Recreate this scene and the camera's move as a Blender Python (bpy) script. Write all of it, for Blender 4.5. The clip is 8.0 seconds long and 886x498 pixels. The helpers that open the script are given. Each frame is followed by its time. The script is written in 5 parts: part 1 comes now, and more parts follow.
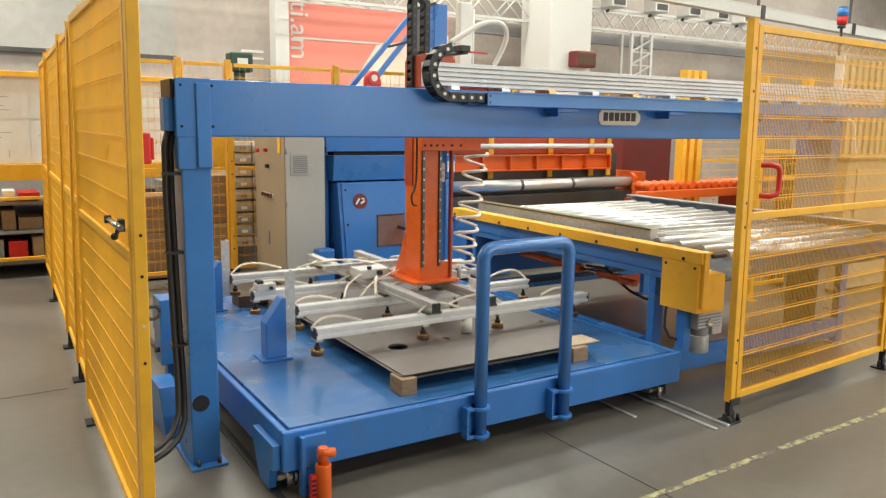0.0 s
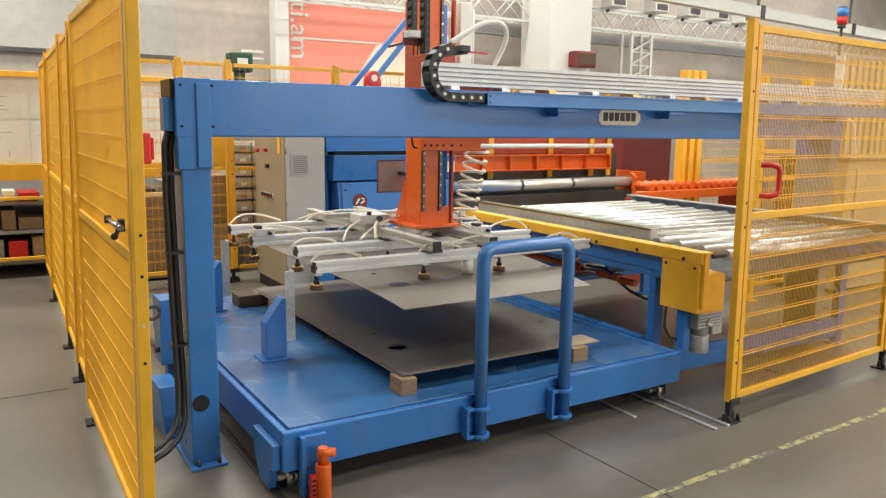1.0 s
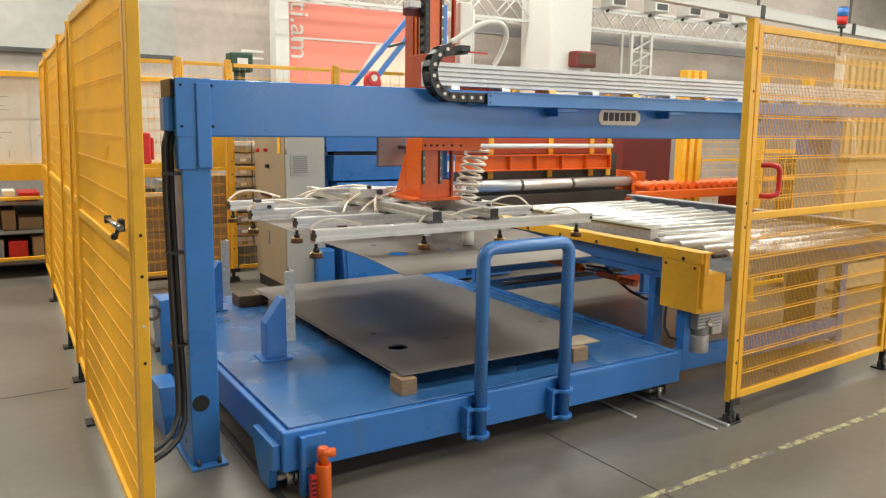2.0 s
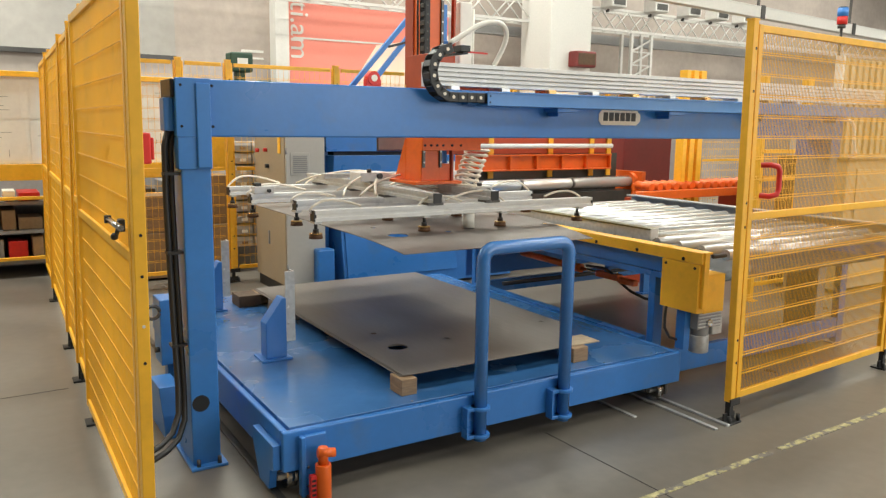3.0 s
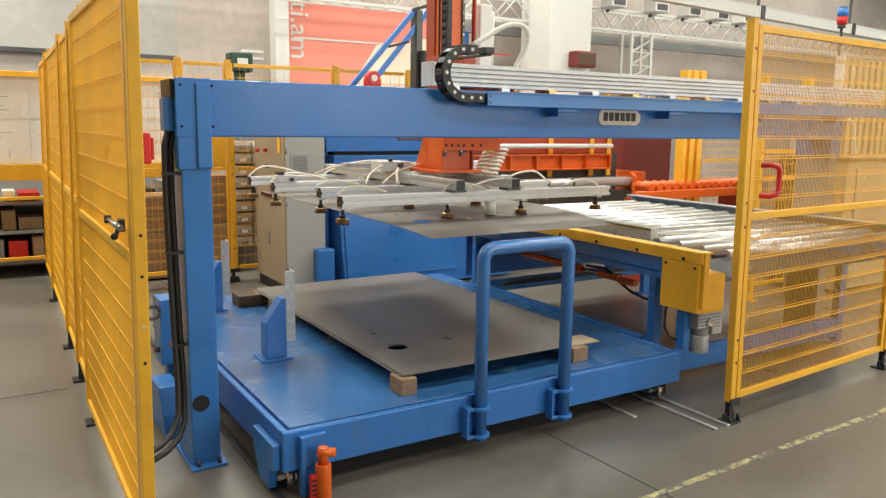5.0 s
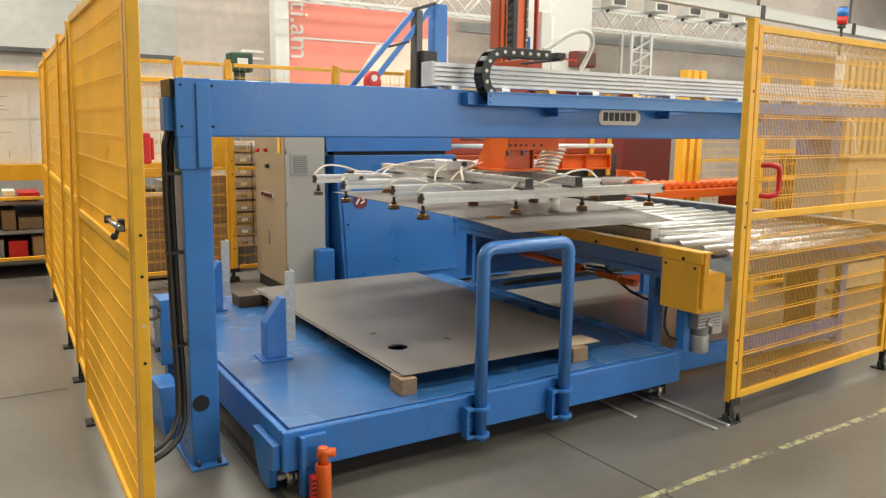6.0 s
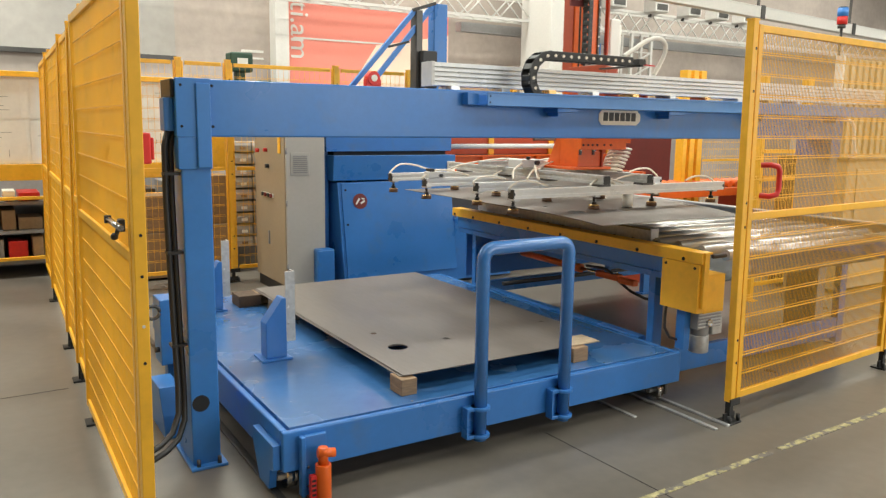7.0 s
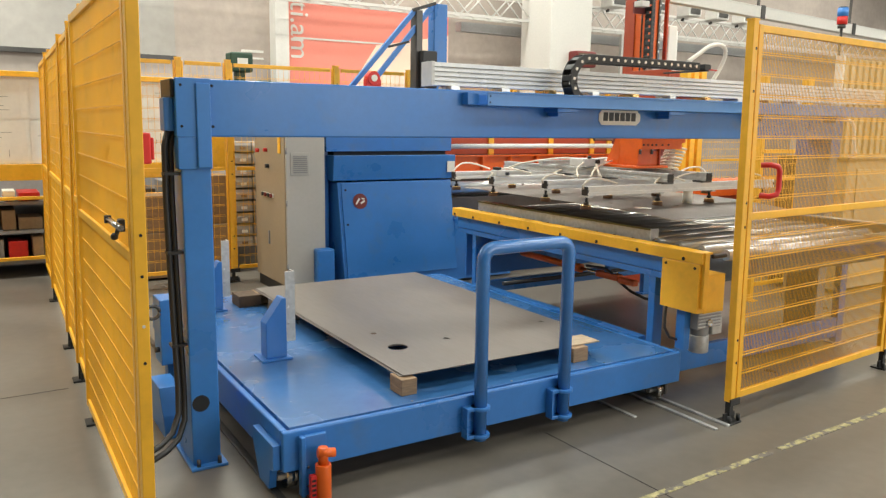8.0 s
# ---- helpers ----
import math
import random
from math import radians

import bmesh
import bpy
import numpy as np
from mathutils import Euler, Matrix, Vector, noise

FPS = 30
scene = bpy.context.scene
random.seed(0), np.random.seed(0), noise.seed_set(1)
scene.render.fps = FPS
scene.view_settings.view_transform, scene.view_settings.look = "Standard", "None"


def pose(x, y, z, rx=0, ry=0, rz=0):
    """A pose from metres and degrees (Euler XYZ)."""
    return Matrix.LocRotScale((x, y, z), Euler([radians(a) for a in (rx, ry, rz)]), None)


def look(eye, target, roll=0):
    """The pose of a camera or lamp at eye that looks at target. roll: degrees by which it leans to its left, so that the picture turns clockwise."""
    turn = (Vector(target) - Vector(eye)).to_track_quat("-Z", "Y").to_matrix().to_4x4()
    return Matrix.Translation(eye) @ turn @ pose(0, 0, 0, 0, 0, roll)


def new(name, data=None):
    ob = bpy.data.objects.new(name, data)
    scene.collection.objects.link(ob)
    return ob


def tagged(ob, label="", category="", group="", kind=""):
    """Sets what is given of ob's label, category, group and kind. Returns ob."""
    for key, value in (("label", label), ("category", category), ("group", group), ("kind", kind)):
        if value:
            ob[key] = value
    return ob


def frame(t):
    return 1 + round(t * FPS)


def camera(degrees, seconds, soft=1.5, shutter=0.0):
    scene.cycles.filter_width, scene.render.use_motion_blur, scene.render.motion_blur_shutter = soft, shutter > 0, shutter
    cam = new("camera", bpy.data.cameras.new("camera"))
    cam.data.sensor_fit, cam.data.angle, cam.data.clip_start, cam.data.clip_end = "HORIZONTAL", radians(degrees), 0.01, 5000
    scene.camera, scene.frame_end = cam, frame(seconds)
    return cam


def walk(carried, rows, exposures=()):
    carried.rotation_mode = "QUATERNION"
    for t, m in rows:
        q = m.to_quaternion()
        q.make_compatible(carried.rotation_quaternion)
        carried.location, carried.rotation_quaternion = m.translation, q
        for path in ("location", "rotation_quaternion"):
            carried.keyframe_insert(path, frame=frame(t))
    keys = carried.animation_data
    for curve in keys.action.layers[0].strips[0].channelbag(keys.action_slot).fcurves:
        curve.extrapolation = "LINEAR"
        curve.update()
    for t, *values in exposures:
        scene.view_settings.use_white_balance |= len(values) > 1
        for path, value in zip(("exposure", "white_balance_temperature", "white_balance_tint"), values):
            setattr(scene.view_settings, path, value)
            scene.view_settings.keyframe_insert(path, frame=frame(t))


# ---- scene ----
cam = camera(60.14, 8.0, soft=1.3, shutter=0.5)
EYE = (0.0, 0.0, 1.5)
AIM = (0.51856, 0.83992, 1.33992)
CAM_ROLL = 0.805
walk(cam, [(0.0, look(EYE, AIM, CAM_ROLL)), (8.0, look(EYE, AIM, CAM_ROLL))],
     exposures=[(0.0, 0.0), (8.0, 0.0)])

# ---- light: a closed hall with rows of assumed ceiling lamps, none in view ----
world = bpy.data.worlds.new("hall_air")
world.use_nodes = True
world.node_tree.nodes["Background"].inputs[0].default_value = (1.0, 0.93, 0.84, 1)
world.node_tree.nodes["Background"].inputs[1].default_value = 0.05
scene.world = world
HALL_H = 7.0


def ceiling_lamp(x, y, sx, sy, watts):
    data = bpy.data.lights.new("assumed_ceiling_light", "AREA")
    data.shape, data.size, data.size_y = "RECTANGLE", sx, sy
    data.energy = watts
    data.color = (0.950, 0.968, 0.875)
    ob = new("assumed_ceiling_light", data)
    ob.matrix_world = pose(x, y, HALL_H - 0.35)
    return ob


# watts tuned per lamp, dimmer westward; bay at 19 added for roller highlights
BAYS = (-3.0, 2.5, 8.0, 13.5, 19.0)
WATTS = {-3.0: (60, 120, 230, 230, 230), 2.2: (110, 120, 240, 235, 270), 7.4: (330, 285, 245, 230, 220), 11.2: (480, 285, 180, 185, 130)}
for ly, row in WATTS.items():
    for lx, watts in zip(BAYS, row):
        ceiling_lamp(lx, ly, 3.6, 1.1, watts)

# unseen windows in the south wall, added to light south-facing sides and rollers
ADDED_WINDOWS = ((4.0, 9.0), (10.5, 15.5), (17.0, 22.0))
WIN_Z0, WIN_Z1 = 1.3, 4.3
for wx0, wx1 in ADDED_WINDOWS:
    south_fill = bpy.data.lights.new("window_daylight", "AREA")
    south_fill.shape, south_fill.size, south_fill.size_y = "RECTANGLE", wx1 - wx0 - 0.2, WIN_Z1 - WIN_Z0 - 0.2
    south_fill.energy, south_fill.color = 275, (0.97, 0.975, 0.93)
    lamp_ob = new("window_daylight", south_fill)
    lamp_ob.matrix_world = pose((wx0 + wx1) / 2, -7.02, (WIN_Z0 + WIN_Z1) / 2, 90, 0, 0)


# ---- materials ----
def material(name, color, rough=0.5, metal=0.0, grain=0.06, scale=30.0, stain=0.08, stain_scale=2.5,
             bump=0.05, bump_scale=120.0, coat=0.0, vary=0.0, stretch=(1, 1, 1), dirt=None):
    m = bpy.data.materials.new(name)
    m.use_nodes = True
    nt = m.node_tree
    nodes, link = nt.nodes, nt.links.new
    b = nodes["Principled BSDF"]
    tc = nodes.new("ShaderNodeTexCoord")
    mp = nodes.new("ShaderNodeMapping")
    mp.inputs["Scale"].default_value = stretch
    link(tc.outputs["Object"], mp.inputs["Vector"])

    def noise_node(s, detail):
        n = nodes.new("ShaderNodeTexNoise")
        n.inputs["Scale"].default_value, n.inputs["Detail"].default_value = s, detail
        link(mp.outputs["Vector"], n.inputs["Vector"])
        return n

    def ranged(src, lo, hi):
        r = nodes.new("ShaderNodeMapRange")
        r.inputs["From Min"].default_value, r.inputs["From Max"].default_value = 0.3, 0.7
        r.inputs["To Min"].default_value, r.inputs["To Max"].default_value = lo, hi
        link(src, r.inputs["Value"])
        return r.outputs["Result"]

    fine, broad = noise_node(scale, 4.0), noise_node(stain_scale, 5.0)
    mul = nodes.new("ShaderNodeMath")
    mul.operation = "MULTIPLY"
    link(ranged(fine.outputs["Fac"], 1 - grain, 1 + grain), mul.inputs[0])
    link(ranged(broad.outputs["Fac"], 1 - stain, 1 + stain), mul.inputs[1])
    value = mul.outputs[0]
    if vary:
        info = nodes.new("ShaderNodeObjectInfo")
        r = nodes.new("ShaderNodeMapRange")
        r.inputs["To Min"].default_value, r.inputs["To Max"].default_value = 1 - vary, 1 + vary
        link(info.outputs["Random"], r.inputs["Value"])
        m2 = nodes.new("ShaderNodeMath")
        m2.operation = "MULTIPLY"
        link(value, m2.inputs[0])
        link(r.outputs["Result"], m2.inputs[1])
        value = m2.outputs[0]
    vm = nodes.new("ShaderNodeVectorMath")
    vm.operation = "SCALE"
    vm.inputs[0].default_value = color
    link(value, vm.inputs["Scale"])
    out = vm.outputs["Vector"]
    if dirt:
        mix = nodes.new("ShaderNodeMix")
        mix.data_type = "RGBA"
        d = noise_node(dirt[1], 8.0)
        r = nodes.new("ShaderNodeMapRange")
        lo = dirt[3] if len(dirt) > 3 else 0.56
        r.inputs["From Min"].default_value, r.inputs["From Max"].default_value = lo, lo + (0.2 if lo > 0.5 else 0.06)
        r.inputs["To Max"].default_value = dirt[2]
        link(d.outputs["Fac"], r.inputs["Value"])
        link(r.outputs["Result"], mix.inputs[0])
        link(out, mix.inputs[6])
        mix.inputs[7].default_value = (*dirt[0], 1)
        out = mix.outputs[2]
    link(out, b.inputs["Base Color"])
    link(ranged(broad.outputs["Fac"], max(0.03, rough - 0.08), min(1, rough + 0.08)), b.inputs["Roughness"])
    b.inputs["Metallic"].default_value = metal
    b.inputs["Coat Weight"].default_value = coat
    b.inputs["Coat Roughness"].default_value = 0.12
    if bump:
        bp = nodes.new("ShaderNodeBump")
        bp.inputs["Strength"].default_value, bp.inputs["Distance"].default_value = bump, 0.01
        nb = noise_node(bump_scale, 3.0)
        link(nb.outputs["Fac"], bp.inputs["Height"])
        link(bp.outputs["Normal"], b.inputs["Normal"])
    return m


BLUE = material("blue_paint", (0.034, 0.178, 0.520), 0.32, grain=0.03, stain=0.09, bump=0.03, bump_scale=60, dirt=((0.10, 0.16, 0.26), 7, 0.35))
BLUE_TOP = material("blue_deck_paint", (0.046, 0.160, 0.400), 0.24, coat=0.6, grain=0.04, stain=0.12, bump=0.05, bump_scale=25, dirt=((0.16, 0.22, 0.33), 5, 0.5))
BLUE_LIGHT = material("light_blue_tray", (0.075, 0.245, 0.60), 0.35, grain=0.03)
YELLOW = material("yellow_paint", (0.90, 0.465, 0.030), 0.4, grain=0.04, stain=0.08, bump=0.03, dirt=((0.42, 0.22, 0.04), 9, 0.3))
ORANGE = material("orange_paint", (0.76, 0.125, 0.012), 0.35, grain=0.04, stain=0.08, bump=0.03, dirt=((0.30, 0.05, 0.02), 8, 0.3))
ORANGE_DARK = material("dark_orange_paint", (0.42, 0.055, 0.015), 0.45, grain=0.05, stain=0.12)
DARK_RED = material("dark_red_paint", (0.16, 0.018, 0.016), 0.55, grain=0.05, stain=0.15)
RED = material("red_plastic", (0.60, 0.022, 0.018), 0.4)
BLUE_GLOSS = material("glossy_blue_tube", (0.042, 0.175, 0.47), 0.2, grain=0.03, coat=0.5, bump=0.02)
STEEL = material("bare_steel_sheet", (0.188, 0.161, 0.144), 0.46, metal=0.4, grain=0.05, scale=60, stain=0.09, bump=0.015, bump_scale=9, stretch=(1, 0.15, 1), dirt=((0.15, 0.135, 0.12), 3, 0.5))
ZINC = material("zinc_plated_steel", (0.68, 0.68, 0.66), 0.27, metal=0.4, grain=0.03, stain=0.05, bump=0.0, vary=0.06)
ROLLER = material("bright_roller_steel", (0.78, 0.77, 0.745), 0.24, metal=0.6, grain=0.02, stain=0.03, stain_scale=0.2, bump=0.0, vary=0.05)
GALV = material("galvanised_plate", (0.52, 0.52, 0.51), 0.45, metal=0.5, grain=0.12, scale=40, stain=0.12)
ALU = material("aluminium_profile", (0.76, 0.75, 0.725), 0.32, metal=0.05, grain=0.04, stain=0.06)
CHROME = material("polished_steel", (0.62, 0.60, 0.57), 0.18, metal=1.0, stain=0.12)
DARK_STEEL = material("dark_steel", (0.10, 0.095, 0.09), 0.4, metal=0.7, stain=0.2)
BLACK = material("black_plastic", (0.018, 0.017, 0.017), 0.45)
# near-black of bolts, and of discs and boxes standing for shade in holes
DARK = material("bolt_black_and_hole_shade", (0.012, 0.013, 0.016), 0.8)
RUBBER = material("brown_rubber", (0.12, 0.05, 0.016), 0.5, stain=0.2)
BRASS = material("brass_fitting", (0.62, 0.40, 0.16), 0.3, metal=0.9)
WHITE = material("white_plastic", (0.80, 0.77, 0.70), 0.4, grain=0.02)
CREAM = material("cream_hose", (0.78, 0.70, 0.58), 0.4, grain=0.03)
WOOD = material("pallet_wood", (0.29, 0.185, 0.105), 0.75, grain=0.2, scale=18, stain=0.15, bump=0.3, bump_scale=40, stretch=(1, 1, 6), vary=0.12)
CABINET = material("grey_cabinet_paint", (0.46, 0.445, 0.41), 0.45, grain=0.02, stain=0.05)
CABINET_BEIGE = material("beige_cabinet_paint", (0.33, 0.27, 0.19), 0.5, grain=0.03, stain=0.08)
OLIVE = material("olive_chromate_steel", (0.11, 0.095, 0.035), 0.45, metal=0.3, stain=0.2)
PALE_WOOD = material("pale_plank_wood", (0.42, 0.325, 0.225), 0.75, grain=0.15, scale=18, stain=0.12, bump=0.25, bump_scale=40, stretch=(1, 6, 1))
DARK_WOOD = material("dark_old_wood", (0.085, 0.05, 0.028), 0.8, grain=0.2, stain=0.2)
# unseen walls get a dark coat so less light bounces into the shadows
WALL_LOW_BOUNCE = material("low_bounce_wall_paint", (0.17, 0.16, 0.15), 0.9, grain=0.06, scale=8, stain=0.15, stain_scale=0.5, bump=0.2)
GREY_PAINT = material("grey_paint", (0.30, 0.30, 0.30), 0.5, stain=0.1)
LIGHT_GREY = material("light_grey_paint", (0.62, 0.60, 0.57), 0.45, stain=0.06)
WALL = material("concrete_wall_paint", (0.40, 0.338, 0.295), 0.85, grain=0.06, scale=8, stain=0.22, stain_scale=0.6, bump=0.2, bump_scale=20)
WALL_GREY = material("grey_cladding_paint", (0.36, 0.335, 0.305), 0.8, grain=0.05, scale=8, stain=0.15, stain_scale=0.7, bump=0.1)
COLUMN = material("white_wall_paint", (0.66, 0.64, 0.60), 0.8, grain=0.03, stain=0.05, stain_scale=0.8, bump=0.1)
# the unseen ceiling is kept dark against bounced light too
CEIL = material("ceiling_paint", (0.22, 0.21, 0.195), 0.9, grain=0.05, stain=0.1, stain_scale=0.4)
BANNER = material("red_banner_cloth", (0.80, 0.25, 0.19), 0.6, grain=0.02, stain=0.1, stain_scale=0.5)
BANNER_PALE = material("pale_banner_cloth", (0.88, 0.66, 0.52), 0.6, grain=0.02, stain=0.1, stain_scale=0.5)
PAPER = material("white_paper", (0.82, 0.80, 0.74), 0.8, grain=0.03, stain=0.06)
INK = material("grey_ink", (0.36, 0.34, 0.32), 0.8)
BROWN_BOX = material("brown_cardboard", (0.36, 0.235, 0.125), 0.85, grain=0.08, stain=0.15, vary=0.25)
GREEN = material("dark_green_paint", (0.02, 0.06, 0.035), 0.5)
TAN = material("tan_sheet_metal", (0.56, 0.44, 0.27), 0.55, grain=0.03, stain=0.1, stain_scale=1.0)
BIN_GREY = material("dull_bin_plastic", (0.40, 0.365, 0.32), 0.6, stain=0.15, vary=0.25)
BROWN = material("brown_machine_paint", (0.30, 0.20, 0.10), 0.5, grain=0.04, stain=0.12)
ROAD_PAINT = material("worn_yellow_floor_paint", (0.42, 0.37, 0.19), 0.7, grain=0.3, scale=50, stain=0.25, stain_scale=14, bump=0.2, dirt=((0.175, 0.155, 0.132), 22, 1.0, 0.485))
FLOOR = material("sealed_concrete_floor", (0.167, 0.147, 0.124), 0.34, grain=0.06, scale=14, stain=0.12, stain_scale=0.9, bump=0.03, bump_scale=6, dirt=((0.11, 0.095, 0.08), 1.7, 0.5))
JOINT = material("dark_floor_joint", (0.06, 0.055, 0.05), 0.8)


# ---- mesh kit ----
class Geo:
    """Collects vertices and faces in world metres."""

    def __init__(self):
        self.v, self.f, self.s = [], [], []

    def add(self, verts, faces, smooth=False):
        n = len(self.v)
        self.v += [tuple(p) for p in verts]
        self.f += [[n + i for i in q] for q in faces]
        self.s += [smooth] * len(faces)
        return self

    def box(self, x0, x1, y0, y1, z0, z1, m=None):
        c = [(x, y, z) for z in (z0, z1) for y in (y0, y1) for x in (x0, x1)]
        if m is not None:
            c = [m @ Vector(p) for p in c]
        return self.add(c, [(0, 2, 3, 1), (4, 5, 7, 6), (0, 1, 5, 4), (2, 6, 7, 3), (0, 4, 6, 2), (1, 3, 7, 5)])

    def cyl(self, p0, p1, r, n=16, r1=None):
        p0, p1 = Vector(p0), Vector(p1)
        r1 = r if r1 is None else r1
        d = (p1 - p0).normalized()
        a = d.orthogonal().normalized()
        b = d.cross(a)
        ring = lambda c, q: [c + (a * math.cos(2 * math.pi * i / n) + b * math.sin(2 * math.pi * i / n)) * q for i in range(n)]
        self.add(ring(p0, r) + ring(p1, r1), [(i, (i + 1) % n, n + (i + 1) % n, n + i) for i in range(n)], True)
        k = len(self.v)
        self.f += [[k - 2 * n + i for i in reversed(range(n))], [k - n + i for i in range(n)]]
        self.s += [False, False]
        return self

    def tube(self, pts, r, n=8):
        pts = [Vector(p) for p in pts]
        a = None
        verts = []
        for i, p in enumerate(pts):
            d = (pts[min(i + 1, len(pts) - 1)] - pts[max(i - 1, 0)]).normalized()
            a = d.orthogonal().normalized() if a is None else (a - d * a.dot(d)).normalized()
            b = d.cross(a)
            verts += [p + (a * math.cos(2 * math.pi * k / n) + b * math.sin(2 * math.pi * k / n)) * r for k in range(n)]
        faces = [(i * n + k, i * n + (k + 1) % n, (i + 1) * n + (k + 1) % n, (i + 1) * n + k) for i in range(len(pts) - 1) for k in range(n)]
        self.add(verts, faces, True)
        m = len(self.v)
        self.f += [[m - len(verts) + k for k in reversed(range(n))], [m - n + k for k in range(n)]]
        self.s += [False, False]
        return self

    def prism(self, poly, axis, a0, a1):
        """A flat outline swept along one axis; the outline's two numbers are the other axes in order."""
        def put(p, a):
            return {"x": (a, p[0], p[1]), "y": (p[0], a, p[1]), "z": (p[0], p[1], a)}[axis]
        n = len(poly)
        self.add([put(p, a0) for p in poly] + [put(p, a1) for p in poly],
                 [tuple(range(n)), tuple(range(2 * n - 1, n - 1, -1))] + [(i, n + i, n + (i + 1) % n, (i + 1) % n) for i in range(n)])
        return self

    def bar(self, p0, p1, w, h):
        """A rectangular bar between two points, w wide across and h high."""
        p0, p1 = Vector(p0), Vector(p1)
        d = (p1 - p0).normalized()
        up = Vector((0, 0, 1)) if abs(d.z) < 0.95 else Vector((0, 1, 0))
        s = d.cross(up).normalized()
        u = s.cross(d)
        c = [q + s * (w / 2 * i) + u * (h / 2 * j) for q in (p0, p1) for j in (-1, 1) for i in (-1, 1)]
        return self.add(c, [(0, 2, 3, 1), (4, 5, 7, 6), (0, 1, 5, 4), (2, 6, 7, 3), (0, 4, 6, 2), (1, 3, 7, 5)])

    def ball(self, c, r, n=10):
        c = Vector(c)
        rows = n // 2
        verts = [c + Vector((0, 0, r))]
        for i in range(1, rows):
            a = math.pi * i / rows
            verts += [c + Vector((math.sin(a) * math.cos(2 * math.pi * k / n), math.sin(a) * math.sin(2 * math.pi * k / n), math.cos(a))) * r for k in range(n)]
        verts.append(c - Vector((0, 0, r)))
        last = len(verts) - 1
        faces = [(0, 1 + k, 1 + (k + 1) % n) for k in range(n)]
        for i in range(rows - 2):
            faces += [(1 + i * n + k, 1 + (i + 1) * n + k, 1 + (i + 1) * n + (k + 1) % n, 1 + i * n + (k + 1) % n) for k in range(n)]
        faces += [(last, 1 + (rows - 2) * n + (k + 1) % n, 1 + (rows - 2) * n + k) for k in range(n)]
        return self.add(verts, faces, True)


def thing(name, loc, label, category, group="", kind=""):
    ob = new(name)
    ob.empty_display_size = 0.1
    ob.location = loc
    ob["base"] = [float(c) for c in loc]
    return tagged(ob, label, category, group, kind)


def finish(name, geo, mat, origin, bevel):
    me = bpy.data.meshes.new(name)
    o = Vector(origin)
    me.from_pydata([tuple(Vector(p) - o) for p in geo.v], [], geo.f)
    me.polygons.foreach_set("use_smooth", geo.s)
    bm = bmesh.new()
    bm.from_mesh(me)
    bmesh.ops.recalc_face_normals(bm, faces=bm.faces)
    bm.to_mesh(me)
    bm.free()
    me.materials.append(mat)
    ob = new(name, me)
    if bevel:
        b = ob.modifiers.new("edge", "BEVEL")
        b.width, b.segments, b.limit_method, b.angle_limit = bevel, 2, "ANGLE", radians(50)
    return ob


def part(name, geo, mat, parent, label="", bevel=0.0):
    """One mesh under a thing or under a part of it; the outline is given in world metres."""
    root = parent if parent.parent is None else (parent.parent if parent.parent.parent is None else parent.parent.parent)
    ob = finish(name, geo, mat, list(root["base"]), bevel)
    ob.parent = parent
    return tagged(ob, label)


def solid(name, geo, mat, label="", category="", group="", kind="", bevel=0.0, base=None):
    """A thing or piece of the setting that is one mesh."""
    base = base or (0, 0, 0)
    ob = finish(name, geo, mat, base, bevel)
    ob.location = base
    ob["base"] = [float(c) for c in base]
    return tagged(ob, label, category, group, kind)


def arc(c, r, a0, a1, n, plane="xz"):
    out = []
    for i in range(n + 1):
        a = radians(a0 + (a1 - a0) * i / n)
        u, w = r * math.cos(a), r * math.sin(a)
        out.append({"xz": (c[0] + u, c[1], c[2] + w), "yz": (c[0], c[1] + u, c[2] + w), "xy": (c[0] + u, c[1] + w, c[2])}[plane])
    return out


# ---- the hall ----
X0, X1, Y0, Y1 = -7.0, 26.0, -7.0, 13.0
solid("floor", Geo().box(X0, X1, Y0, Y1, -0.2, 0.0), FLOOR, "sealed grey concrete factory floor, scuffed and slightly glossy", "floor", kind="structure")
solid("ceiling", Geo().box(X0, X1, Y0, Y1, HALL_H, HALL_H + 0.2), CEIL, "grey factory hall ceiling", "ceiling", kind="structure")
solid("wall_north", Geo().box(X0, X1, Y1, Y1 + 0.3, 0, HALL_H), WALL, "painted grey-brown concrete hall wall", "wall", kind="structure")
g = Geo().box(X0, X1, Y0 - 0.3, Y0, 0, WIN_Z0).box(X0, X1, Y0 - 0.3, Y0, WIN_Z1, HALL_H)
for wx0, wx1 in zip((X0,) + tuple(w[1] for w in ADDED_WINDOWS), tuple(w[0] for w in ADDED_WINDOWS) + (X1,)):
    g.box(wx0, wx1, Y0 - 0.3, Y0, WIN_Z0, WIN_Z1)
# frames for the added windows, out of view behind the camera
for k, (wx0, wx1) in enumerate(ADDED_WINDOWS):
    fg = Geo().box(wx0, wx1, Y0 - 0.2, Y0 - 0.1, WIN_Z0, WIN_Z0 + 0.07).box(wx0, wx1, Y0 - 0.2, Y0 - 0.1, WIN_Z1 - 0.07, WIN_Z1)
    for m_ in range(6):
        mx = wx0 + (wx1 - wx0 - 0.06) * m_ / 5
        fg.box(mx, mx + 0.06, Y0 - 0.2, Y0 - 0.1, WIN_Z0 + 0.07, WIN_Z1 - 0.07)
    solid("window_%d" % (k + 1), fg, GREY_PAINT, "grey steel framed hall window, unseen, added for south light", "window", kind="structure")
solid("wall_south", g, WALL_LOW_BOUNCE, "dark grey concrete hall wall, unseen, darkened to cut bounced light", "wall", kind="structure")
